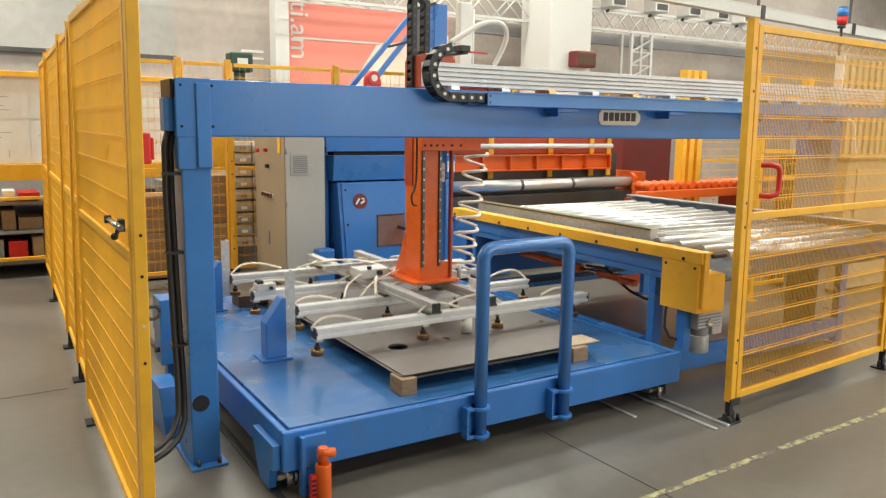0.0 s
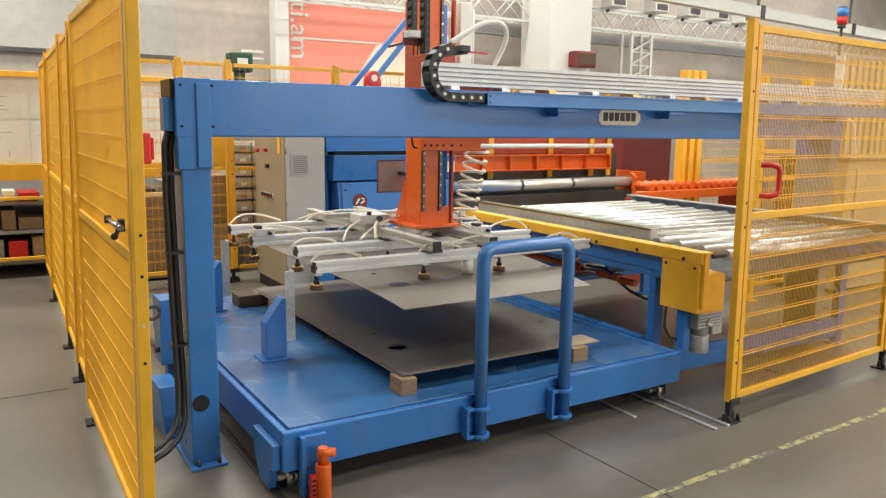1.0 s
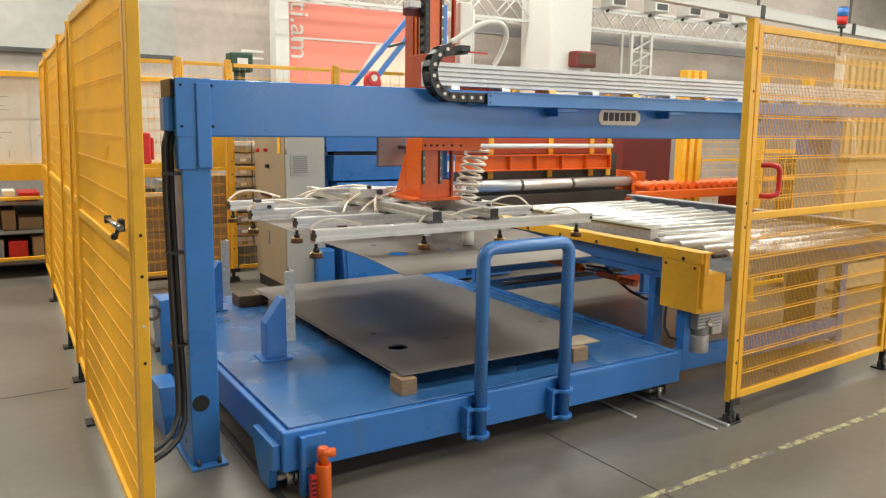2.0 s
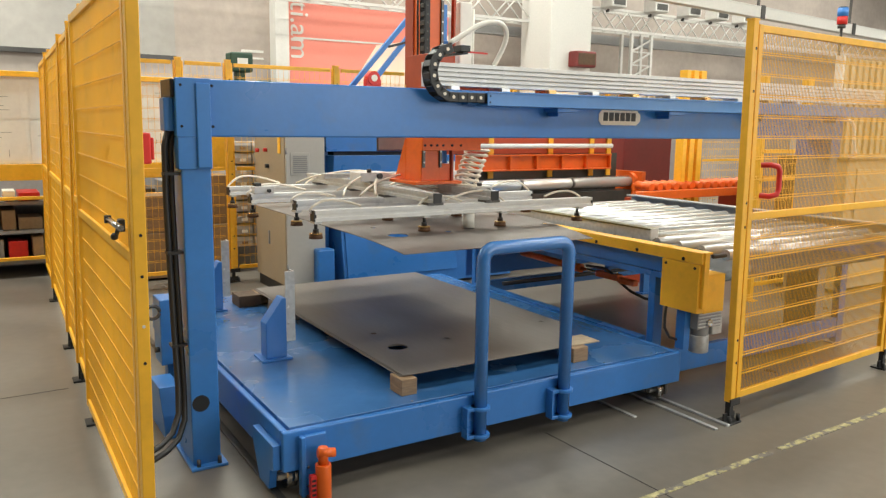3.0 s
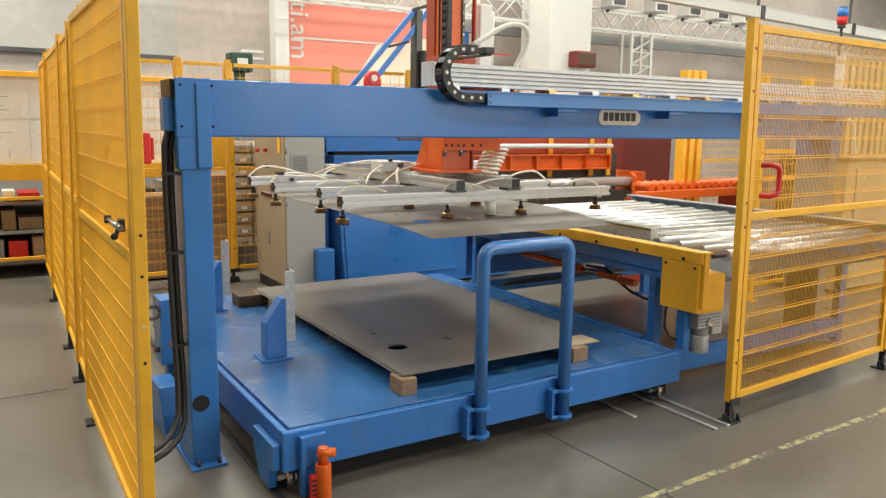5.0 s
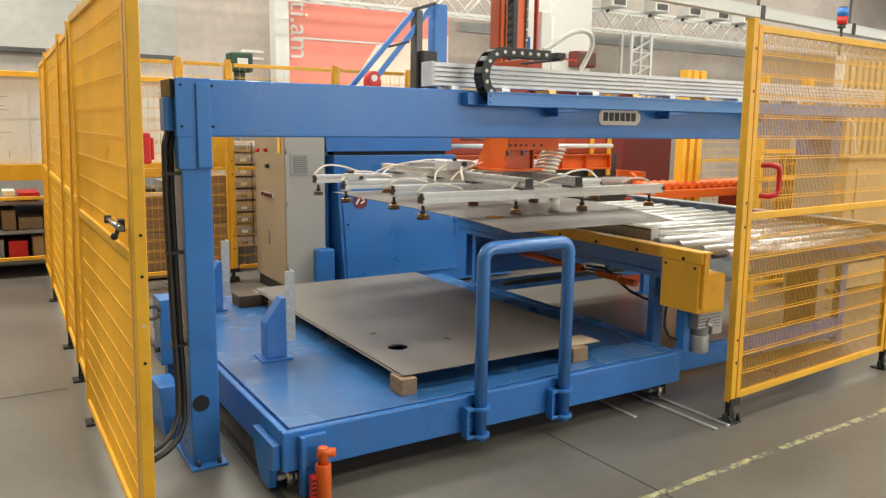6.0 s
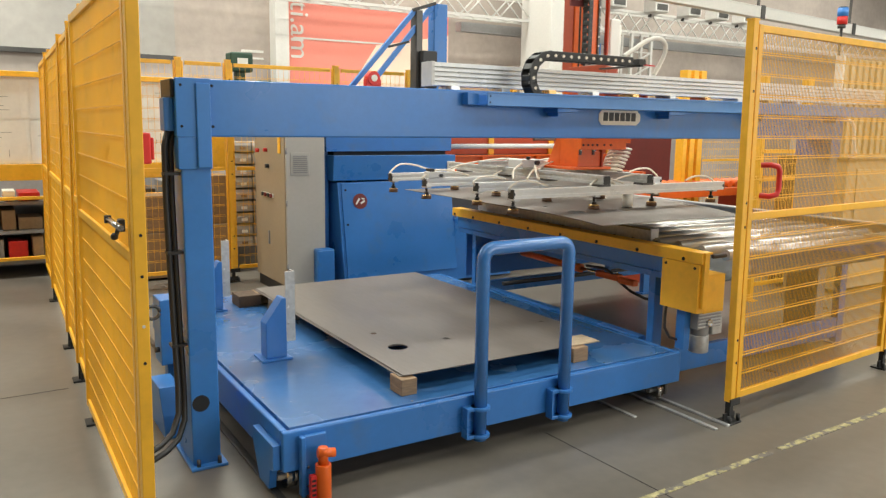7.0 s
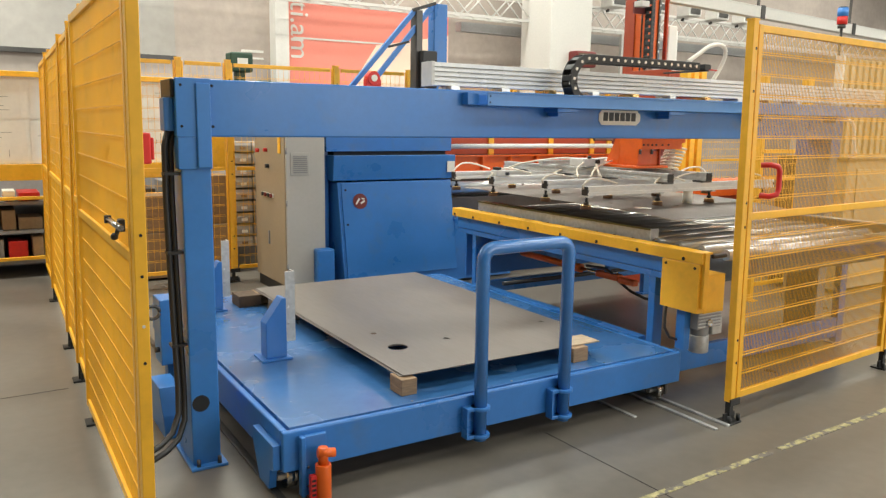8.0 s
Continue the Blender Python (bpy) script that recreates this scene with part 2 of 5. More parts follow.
solid("wall_west", Geo().box(X0 - 0.3, X0, Y0 - 0.3, Y1 + 0.3, 0, HALL_H), WALL_LOW_BOUNCE, "dark grey concrete hall wall, unseen, darkened to cut bounced light", "wall", kind="structure")
solid("wall_east", Geo().box(X1, X1 + 0.3, Y0 - 0.3, Y1 + 0.3, 0, HALL_H), WALL_LOW_BOUNCE, "dark grey concrete hall wall, unseen, darkened to cut bounced light", "wall", kind="structure")
solid("column_1", Geo().box(9.23, 10.22, 11.3, 12.2, 0, HALL_H), COLUMN, "square white-painted concrete hall column", "column", kind="structure", bevel=0.02)
solid("column_2", Geo().box(4.50, 4.745, 12.72, 13.0, 0, HALL_H), COLUMN, "narrow white-painted wall pier", "column", kind="structure", bevel=0.01)

solid("wall_panel", Geo().box(-7.0, 2.93, 12.975, 12.999, 2.53, HALL_H), WALL_GREY, "pale grey cladding panel on the hall wall", "wall panel", kind="structure")
solid("wall_rail", Geo().box(-7.0, 2.93, 12.93, 12.999, 2.46, 2.528), DARK_STEEL, "dark steel rail along the foot of the cladding", "rail", kind="structure")

# worn yellow floor line in three dashes, slightly askew to the machine
for a, b in ((1.3, 3.10), (3.18, 4.6), (4.68, 7.5)):
    g = Geo()
    ys = lambda x: 2.012 + 0.033 * (x - 1.6)
    g.add([(a, ys(a), 0.0), (b, ys(b), 0.0), (b, ys(b) + 0.034, 0.0), (a, ys(a) + 0.034, 0.0),
           (a, ys(a), 0.003), (b, ys(b), 0.003), (b, ys(b) + 0.034, 0.003), (a, ys(a) + 0.034, 0.003)],
          [(0, 1, 2, 3), (4, 5, 6, 7), (0, 1, 5, 4), (1, 2, 6, 5), (2, 3, 7, 6), (3, 0, 4, 7)])
    solid("floor_line", g, ROAD_PAINT, "worn pale yellow paint line on the concrete floor", "floor marking", "yellow floor line dashes", "structure")
for p, q in (((2.335, 2.79), (2.45, -1.0)), ((-1.0, 4.6), (0.38, 4.63))):
    solid("floor_joint", Geo().bar((*p, 0.0005), (*q, 0.0005), 0.006, 0.002), JOINT, "thin dark saw-cut joint in the concrete floor", "floor joint", kind="structure")


# ---- safety fencing ----
def wire_mesh(g, p, q, z0, z1, pitch=0.0125, rows=0.097, r=0.00115, row_w=0.005):
    """Welded wire panel between two points of the plan."""
    p, q = Vector((*p, 0)), Vector((*q, 0))
    d = (q - p).normalized()
    n = Vector((-d.y, d.x, 0))
    length = (q - p).length
    k = int(length / pitch)
    for i in range(1, k):
        c = p + d * (length * i / k)
        g.bar(c + Vector((0, 0, z0)), c + Vector((0, 0, z1)), 2 * r, 2 * r)
    m = int((z1 - z0) / rows)
    for j in range(1, m):
        z = z0 + (z1 - z0) * j / m
        for s in (-1, 1):
            g.bar(p + n * 0.003 * s + Vector((0, 0, z + 0.006 * s)), q + n * 0.003 * s + Vector((0, 0, z + 0.006 * s)), row_w, row_w)
    return g


def fence_panel(name, p, q, label, group, z0=0.12, z1=1.97, mid=True, slim=False, pitch=0.0125, row_w=0.0050, rows=0.097, r=0.00115):
    th = thing(name, (p[0], p[1], 0), label, "safety fence", group)
    P, Q = Vector((*p, 0)), Vector((*q, 0))
    d = (Q - P).normalized()
    at = lambda s, z: P + d * s + Vector((0, 0, z))
    L = (Q - P).length
    uw = 0.014 if slim else 0.03
    for s in (uw / 2, L - uw / 2):
        part("upright", Geo().bar(at(s, z0), at(s, z1), uw, uw), YELLOW, th, bevel=0.002)
    for z in (z0 + 0.018, z1 - 0.018) + ((1.07,) if mid else ()):
        part("rail", Geo().bar(at(0.03, z), at(L - 0.03, z), 0.026, 0.034), YELLOW, th, bevel=0.002)
    part("wire_mesh", wire_mesh(Geo(), at(0.03, 0).xy, at(L - 0.03, 0).xy, z0 + 0.03, z1 - 0.03, pitch, rows, r, row_w), YELLOW, th)
    return th


def post_parts(th, p, turn, w=0.062, h=2.01):
    m = Matrix.Translation((p[0], p[1], 0)) @ Matrix.Rotation(turn, 4, "Z")
    po = part("post", Geo().box(-w / 2, w / 2, -w / 2, w / 2, 0.11, h, m), YELLOW, th, bevel=0.003)
    part("post_cap", Geo().box(-w / 2 - 0.002, w / 2 + 0.002, -w / 2 - 0.002, w / 2 + 0.002, h, h + 0.008, m), YELLOW, po)
    for z in (0.32, 0.44, 1.02, 1.14, 1.68, 1.88):
        part("bolt_hole", Geo().cyl(m @ Vector((0.008, -w / 2 - 0.001, z)), m @ Vector((0.008, -w / 2 + 0.003, z)), 0.007, 10), DARK, po)
    part("foot_plate", Geo().box(-0.05, 0.05, -0.045, 0.045, 0, 0.01, m), BLACK, th, "black adjustable steel foot", 0.002)
    part("foot_stem", Geo().box(-0.014, 0.014, -0.014, 0.014, 0.01, 0.13, m), BLACK, th)
    part("foot_rib", Geo().box(-0.045, 0.045, -0.005, 0.005, 0.01, 0.05, m), BLACK, th)
    for sx in (-0.038, 0.038):
        part("anchor_bolt", Geo().cyl(m @ Vector((sx, -0.03, 0.01)), m @ Vector((sx, -0.03, 0.045)), 0.010, 8), BLACK, th)
    part("foot_clamp", Geo().box(-w / 2 - 0.01, w / 2 + 0.03, -w / 2 - 0.008, -w / 2 - 0.0005, 0.095, 0.13, m), BLACK, th)


def lean(th, k):
    """Sets a fence bay slightly out of plumb, k metres sideways for each metre of height."""
    for ob in th.children_recursive:
        ob.data.transform(Matrix(((1, 0, k, 0), (0, 1, 0, 0), (0, 0, 1, 0), (0, 0, 0, 1))))


LEFT = "entrance safety fence"
fx = lambda y: 0.443 + 0.0275 * (y - 4.0)
ly = (4.022, 4.752, 5.505, 7.03)
lt = -math.atan(0.0275) + math.pi / 2
for a, b in zip(ly, ly[1:] + (8.1,)):
    th = fence_panel("safety_fence", (fx(a), a + 0.03), (fx(b), b - 0.03), "yellow welded wire mesh fence bay on a black bolted foot", LEFT, row_w=0.003, z1=2.0)
    post_parts(th, (fx(a), a), lt, 0.05, 2.02)
    lean(th, 0.028)
# the open gate nearest the entrance and its wide leading stile
gx = lambda y: 0.424 + 0.005 * (y - 2.56)
gate = fence_panel("safety_gate", (gx(2.53), 2.53), (gx(3.97), 3.97), "yellow welded wire mesh gate leaf with a latch", LEFT, row_w=0.003)
part("gate_stile", Geo().box(0.411, 0.450, 2.48, 2.528, 0.05, 2.07), YELLOW, gate, bevel=0.003)
for z in (0.26, 0.74, 0.86, 1.02, 1.15, 1.9):
    part("bolt_hole", Geo().cyl((0.432, 2.481, z), (0.432, 2.477, z), 0.005, 10), DARK if z != 0.86 else ZINC, gate)
latch = part("latch_body", Geo().box(0.392, 0.412, 2.62, 2.66, 1.145, 1.185), BLACK, gate, "black and chrome gate latch", 0.004)
part("latch_bolt", Geo().cyl((0.385, 2.54, 1.168), (0.385, 2.80, 1.168), 0.010, 12), CHROME, latch)
part("latch_handle", Geo().cyl((0.395, 2.66, 1.15), (0.395, 2.70, 1.125), 0.007, 10), BLACK, latch)
part("latch_knob", Geo().ball((0.39, 2.705, 1.12), 0.013), BLACK, latch)
part("latch_end", Geo().box(0.375, 0.395, 2.79, 2.815, 1.155, 1.18), BLACK, latch)
for ob in gate.children_recursive:
    ob.data.transform(Matrix(((1, 0, 0.013, -0.0143), (0, 1, 0, 0), (0, 0, 1, 0), (0, 0, 0, 1))))

RIGHT = "front safety fence"
ry = lambda x: 2.435 + 0.0695 * (x - 3.27)
rt = math.atan(0.0695)
for x, a, b in ((3.258, 3.296, 4.862), (4.89, 4.917, 6.48), (6.51, 6.537, 8.1)):
    th = fence_panel("safety_fence", (a, ry(a)), (b, ry(b)), "yellow welded wire mesh fence bay with bolt-holed post", RIGHT, row_w=0.0048, rows=0.097, r=0.0011, pitch=0.0135, z1=1.995)
    post_parts(th, (x, ry(x)), rt, 0.040)
bay = [o for o in scene.objects if o.name.startswith("safety_fence") and abs(o.location.x - 3.296) < 0.01][0]
part("pull_handle", Geo().tube([(3.405, 2.445, 1.323), (3.425, 2.405, 1.326), (3.462, 2.39, 1.318), (3.477, 2.39, 1.295), (3.477, 2.39, 1.25), (3.477, 2.39, 1.20), (3.462, 2.39, 1.177), (3.425, 2.405, 1.168), (3.405, 2.445, 1.171)], 0.014, 10), RED,
     bay, "red plastic pull handle")
lean(bay, -0.021)

BACK = "rear safety fence"
bxs = (0.62, 1.62, 2.06, 3.124, 3.947, 5.3, 6.75, 8.4, 9.9)
for a, b in zip(bxs[:-1], bxs[1:]):
    th = fence_panel("safety_fence", (a + 0.03, 7.12), (b - 0.03, 7.12), "yellow welded wire mesh fence bay behind the machine", BACK, pitch=0.05, z1=2.03, slim=True, row_w=0.003)
    post_parts(th, (a, 7.12), 0, 0.05, 2.05)
sw = thing("switch_box", (0.56, 3.05, 1.4), "red emergency switch box on a bracket", "switch box")
part("housing", Geo().box(0.520, 0.563, 2.93, 2.985, 1.345, 1.458), RED, sw, bevel=0.006)
part("lid", Geo().box(0.563, 0.574, 2.935, 2.98, 1.36, 1.44), RED, sw, bevel=0.004)
part("bracket", Geo().box(0.445, 0.526, 2.955, 2.965, 1.39, 1.41), DARK_STEEL, sw)

# ---- the rolling load table ----
DT = 0.283
cart = thing("load_table", (2.1, 2.775, 0), "blue steel load table on wheels with a glossy deck", "load table")
part("deck_frame", Geo().box(0.978, 3.268, 2.775, 2.805, 0.113, DT).box(0.978, 1.008, 2.805, 5.32, 0.113, DT).box(3.238, 3.268, 2.805, 5.32, 0.113, DT).box(1.008, 3.238, 5.29, 5.32, 0.113, DT), BLUE, cart, bevel=0.007)
part("deck_plate", Geo().box(1.020, 3.226, 2.817, 5.28, DT - 0.02, DT + 0.002), BLUE_TOP, cart, "glossy blue painted deck plate", 0.002)
part("deck_underside", Geo().box(1.008, 3.238, 2.805, 5.29, DT - 0.045, DT - 0.022), BLUE, cart)
for x in (1.5, 2.1, 2.7):
    part("cross_member", Geo().box(x, x + 0.06, 2.81, 5.28, 0.13, 0.24), BLUE, cart)
part("corner_leg", Geo().prism([(2.80, 0.225), (3.06, 0.225), (3.06, 0.17), (2.98, 0.02), (2.86, 0.02), (2.84, 0.11), (2.80, 0.12)], "x", 0.945, 0.977), BLUE, cart, bevel=0.003)
part("front_bracket", Geo().box(1.042, 1.062, 2.738, 2.774, 0.01, 0.262).box(1.062, 1.155, 2.750, 2.774, 0.01, 0.262), BLUE, cart, bevel=0.004)
for x, y in ((1.03, 2.86), (3.16, 2.855), (1.03, 5.1), (3.16, 5.1)):
    w = part("wheel", Geo().cyl((x - 0.022, y, 0.062), (x + 0.022, y, 0.062), 0.05, 20), CHROME, cart, "bright steel track wheel")
    part("axle", Geo().cyl((x - 0.05, y, 0.062), (x + 0.05, y, 0.062), 0.014, 12), ZINC, w)
    part("wheel_fork", Geo().box(x + 0.035, x + 0.05, y - 0.045, y + 0.045, 0.04, 0.15).box(x - 0.03, x + 0.05, y - 0.045, y + 0.045, 0.15, 0.24), DARK_STEEL, cart)
H0, H1, HZ, HR = 1.905, 2.398, 0.962, 0.055
hp = [(H0, 2.742, 0.075), (H0, 2.742, HZ - HR)] + arc((H0 + HR, 2.742, HZ - HR), HR, 180, 90, 8)[1:] + arc((H1 - HR, 2.742, HZ - HR), HR, 90, 0, 8) + [(H1, 2.742, 0.075)]
part("push_handle", Geo().tube(hp, 0.031, 18), BLUE_GLOSS, cart, "light blue bent tube push handle")
for x in (H0, H1):
    for z in (0.092, 0.222):
        part("handle_clamp", Geo().cyl((x, 2.742, z), (x, 2.742, z + 0.016), 0.046, 20).box(x - 0.08, x + 0.02, 2.725, 2.776, z, z + 0.016), BLUE, cart, bevel=0.002)
    part("handle_plate", Geo().box(x - 0.08, x + 0.01, 2.758, 2.776, 0.108, 0.222), BLUE, cart)
    part("handle_web", Geo().box(x - 0.079, x - 0.071, 2.728, 2.7575, 0.108, 0.222), BLUE, cart)


def upright_guide(x, y, h):
    th = thing("sheet_guide", (x, y, DT), "blue steel sheet guide with a bare steel strip", "sheet guide", "sheet guides on the load table")
    part("post", Geo().prism([(x - 0.055, DT + 0.012), (x + 0.055, DT + 0.012), (x + 0.055, h), (x + 0.035, h), (x - 0.055, h - 0.125)], "y", y - 0.045, y + 0.045), BLUE, th, bevel=0.004)
    part("foot_plate", Geo().box(x - 0.085, x + 0.075, y - 0.075, y + 0.075, DT + 0.002, DT + 0.013), BLUE, th, bevel=0.002)
    part("strip", Geo().box(x + 0.057, x + 0.108, y - 0.030, y - 0.022, h - 0.235, h + 0.135).box(x + 0.100, x + 0.108, y - 0.022, y + 0.03, h - 0.235, h + 0.135), GALV, th, "galvanised steel angle strip")
    for z in (h - 0.14, h - 0.05):
        part("bolt", Geo().cyl((x + 0.07, y - 0.032, z), (x + 0.07, y - 0.022, z), 0.007, 6), ZINC, th)
    return th


upright_guide(1.285, 3.75, 0.606)
upright_guide(1.285, 4.93, 0.606)

# wooden bearers under the stack
ZS = 0.375
for x0, x1, y0, y1 in ((1.585, 1.665, 2.905, 3.02), (2.60, 2.70, 2.905, 3.02), (1.585, 1.665, 4.95, 5.07), (2.75, 2.85, 4.95, 5.07), (1.70, 1.78, 3.95, 4.07), (2.75, 2.85, 3.95, 4.07)):
    solid("wooden_block", Geo().box(x0, x1, y0, y1, DT + 0.002, ZS - 0.013), WOOD, "pale sawn wooden block under the steel sheets", "wooden block", "wooden blocks", bevel=0.003)
solid("wooden_plank", Geo().box(2.60, 2.81, 2.94, 3.08, ZS - 0.0125, ZS - 0.0055), PALE_WOOD, "thin pale wooden plank under the sheet corner", "plank", bevel=0.001)
solid("wooden_bearer", Geo().box(1.45, 1.60, 4.90, 5.07, DT + 0.002, ZS - 0.014), DARK_WOOD, "dark wooden bearer at the stack's end", "wooden bearer", bevel=0.003)


def sheet_geo(x0, y0, z0, z1, outline, holes, droop):
    """A cut steel sheet: outline and round holes, with the overhanging front sagging slightly."""
    bm = bmesh.new()
    loops = [outline] + [[(cx + r * math.cos(2 * math.pi * k / n), cy + r * math.sin(2 * math.pi * k / n)) for k in range(n)] for cx, cy, r, n in holes]
    edges = []
    for lp in loops:
        vs = [bm.verts.new((px, py, 0)) for px, py in lp]
        edges += [bm.edges.new((vs[i], vs[(i + 1) % len(vs)])) for i in range(len(vs))]
    bmesh.ops.triangle_fill(bm, use_beauty=True, use_dissolve=False, edges=edges)
    for k in range(1, 14):
        y = y0 + k * 0.1
        bmesh.ops.bisect_plane(bm, geom=bm.verts[:] + bm.edges[:] + bm.faces[:], plane_co=(0, y, 0), plane_no=(0, 1, 0))
    bm.verts.ensure_lookup_table()
    sag = lambda y: -droop * max(0.0, (y0 + 0.6 - y) / 0.6) ** 2
    bm.verts.index_update()
    top = [(v.co.x, v.co.y, z1 + sag(v.co.y)) for v in bm.verts]
    bot = [(v.co.x, v.co.y, z0 + sag(v.co.y)) for v in bm.verts]
    n = len(top)
    faces = [tuple(v.index for v in f.verts) for f in bm.faces]
    g = Geo()
    rim = [(e.verts[0].index, e.verts[1].index) for e in bm.edges if len(e.link_faces) == 1]
    g.add(top + bot, faces + [tuple(n + i for i in reversed(f)) for f in faces] + [(a, b, n + b, n + a) for a, b in rim])
    bm.free()
    return g


HOLES = [(1.803, 3.35, 0.052, 28), (1.808, 3.639, 0.017, 12), (2.104, 3.361, 0.019, 12), (2.78, 3.40, 0.017, 12)]
BIG = [(1.612, 2.935), (2.725, 2.935), (2.90, 3.75), (2.90, 5.07), (1.612, 5.07)]
CUT = [(1.612, 2.935), (2.60, 2.935), (2.88, 3.27), (2.88, 5.07), (1.612, 5.07)]
LOW = [(1.60, 2.95), (2.58, 2.95), (2.86, 3.29), (2.86, 5.06), (1.60, 5.06)]
solid("steel_sheet", sheet_geo(1.61, 2.93, ZS - 0.0125, ZS - 0.0095, LOW, HOLES[:1], 0.0), STEEL,
      "grey bare steel sheet at the bottom of the stack", "steel sheet", "steel sheets")
solid("cardboard_layer", Geo().box(1.62, 2.60, 3.55, 5.0, ZS - 0.0092, ZS - 0.006), DARK_WOOD, "brown cardboard layer between the steel sheets", "cardboard")
solid("steel_sheet", sheet_geo(1.61, 2.93, ZS - 0.0055, ZS - 0.0035, CUT, HOLES, 0.0), STEEL,
      "grey bare steel sheet with round cut-outs, lying on wooden blocks", "steel sheet", "steel sheets")
lifted = solid("steel_sheet", sheet_geo(1.61, 2.93, ZS - 0.003, ZS, BIG, HOLES, 0.022), STEEL,
               "grey bare steel sheet hanging from the suction cups", "steel sheet", "steel sheets", base=(2.28, 3.9, ZS))

# jack at the table's front edge
jack = thing("screw_jack", (1.112, 2.70, 0), "orange steel screw jack clamped to the table's front", "jack")
part("jack_body", Geo().cyl((1.118, 2.70, 0.004), (1.118, 2.70, 0.155), 0.032, 20), ORANGE, jack, bevel=0.002)
part("jack_head", Geo().cyl((1.118, 2.70, 0.155), (1.118, 2.70, 0.225), 0.020, 16).cyl((1.095, 2.70, 0.205), (1.165, 2.692, 0.197), 0.019, 14), ORANGE, jack)
part("jack_rack", Geo().box(1.062, 1.086, 2.69, 2.715, 0.0, 0.115), RED, jack, bevel=0.001)
for k in range(5):
    part("rack_slot", Geo().box(1.066, 1.082, 2.687, 2.692, 0.012 + k * 0.02, 0.02 + k * 0.02), DARK, jack)

# floor rails for the table's wheels
for x in (3.095, 3.19):
    solid("floor_rail", Geo().box(x, x + 0.022, 2.385, 5.6, 0, 0.012), GALV, "bright steel guide rail on the floor", "floor rail", "floor rails", bevel=0.003)
solid("floor_rail", Geo().box(0.955, 0.99, 2.3, 5.6, 0, 0.010), DARK_STEEL, "dark steel guide rail on the floor", "floor rail", "floor rails", bevel=0.003)
solid("floor_rail", Geo().box(2.86, 2.885, 2.71, 5.2, 0, 0.008), GALV, "bright steel guide rail on the floor", "floor rail", "floor rails", bevel=0.003)

# ---- the portal ----
portal = thing("gantry", (0.8, 3.3, 0), "blue painted steel portal frame spanning the load table", "gantry")
for x0, x1, cm in ((0.737, 0.858, BLUE), (5.24, 5.34, GREY_PAINT)):
    p = part("column", Geo().box(x0, x1, 3.243, 3.50, 0.012, 1.436), cm, portal, bevel=0.006)
    part("base_plate", Geo().box(x0 - 0.015, x1 + 0.022, 3.205, 3.53, 0.0, 0.014), BLUE, p, bevel=0.004)
    for bx in (x0 + 0.018, x1 - 0.012):
        part("base_bolt", Geo().cyl((bx, 3.222, 0.014), (bx, 3.222, 0.045), 0.009, 8), DARK_STEEL, p)
    part("cap_plate", Geo().box(x0 - 0.012, x1 + 0.004, 3.232, 3.51, 1.305, 1.437), BLUE, p, bevel=0.003)
part("beam", Geo().box(0.725, 5.37, 3.240, 3.44, 1.437, 1.672), BLUE, portal, bevel=0.007)
part("end_plate", Geo().box(0.722, 0.862, 3.230, 3.2395, 1.437, 1.674), BLUE, portal, bevel=0.002)
part("corner_rib", Geo().box(0.800, 0.858, 3.218, 3.2299, 1.31, 1.655), BLUE, portal, bevel=0.004)
for x, z in ((0.742, 1.645), (0.868, 1.645), (0.742, 1.48), (0.868, 1.48)):
    part("plug", Geo().cyl((x, 3.2285, z), (x, 3.232, z), 0.006, 10), DARK, portal)
# dark disc on the column's face in place of a shaded hole
part("cable_hole", Geo().cyl((0.779, 3.2415, 0.292), (0.779, 3.2445, 0.292), 0.037, 28), DARK, portal, "near-black disc standing for the shaded round cable hole")
tray = part("chain_tray", Geo().box(2.17, 5.85, 3.118, 3.124, 1.596, 1.657).box(2.17, 5.85, 3.124, 3.222, 1.596, 1.602).box(2.17, 5.85, 3.216, 3.222, 1.602, 1.657), BLUE_LIGHT, portal, "light blue folded sheet tray", 0.0015)
part("tray_lip", Geo().box(2.17, 5.85, 3.112, 3.126, 1.6575, 1.663), BLUE_LIGHT, tray)
for z in (1.612, 1.642):
    part("rivet", Geo().cyl((2.185, 3.1155, z), (2.185, 3.119, z), 0.004, 8), DARK, tray)
for x in (2.62, 3.45, 4.3, 5.1):
    part("tray_bracket", Geo().box(x, x + 0.13, 3.13, 3.2395, 1.574, 1.594).box(x + 0.02, x + 0.05, 3.15, 3.2395, 1.552, 1.574), BLUE, portal, bevel=0.002)
part("mount_block", Geo().box(2.10, 2.165, 3.19, 3.2395, 1.60, 1.66), BLUE, portal, bevel=0.002)
outline = [(3.375, 1.692)]
for k in range(5):
    z = 1.692 + k * 0.0228
    outline += [(3.284, z), (3.284, z + 0.0135), (3.304, z + 0.0150), (3.304, z + 0.0215)]
gr = Geo().prism(outline[:-2] + [(3.284, 1.803), (3.375, 1.803)], "x", 1.965, 5.95)
part("guide_profile", gr, ALU, portal, "bright aluminium guide profile", 0.001)
part("profile_end", Geo().box(1.945, 1.9645, 3.28, 3.38, 1.688, 1.806), LIGHT_GREY, portal, bevel=0.002)
for x in (2.05, 2.36, 2.67, 2.98, 3.29, 3.6, 3.91, 4.22, 4.53, 4.84):
    part("profile_foot", Geo().box(x, x + 0.05, 3.265, 3.385, 1.673, 1.6915), BRASS if int(x * 100) % 2 else ZINC, portal, bevel=0.001)
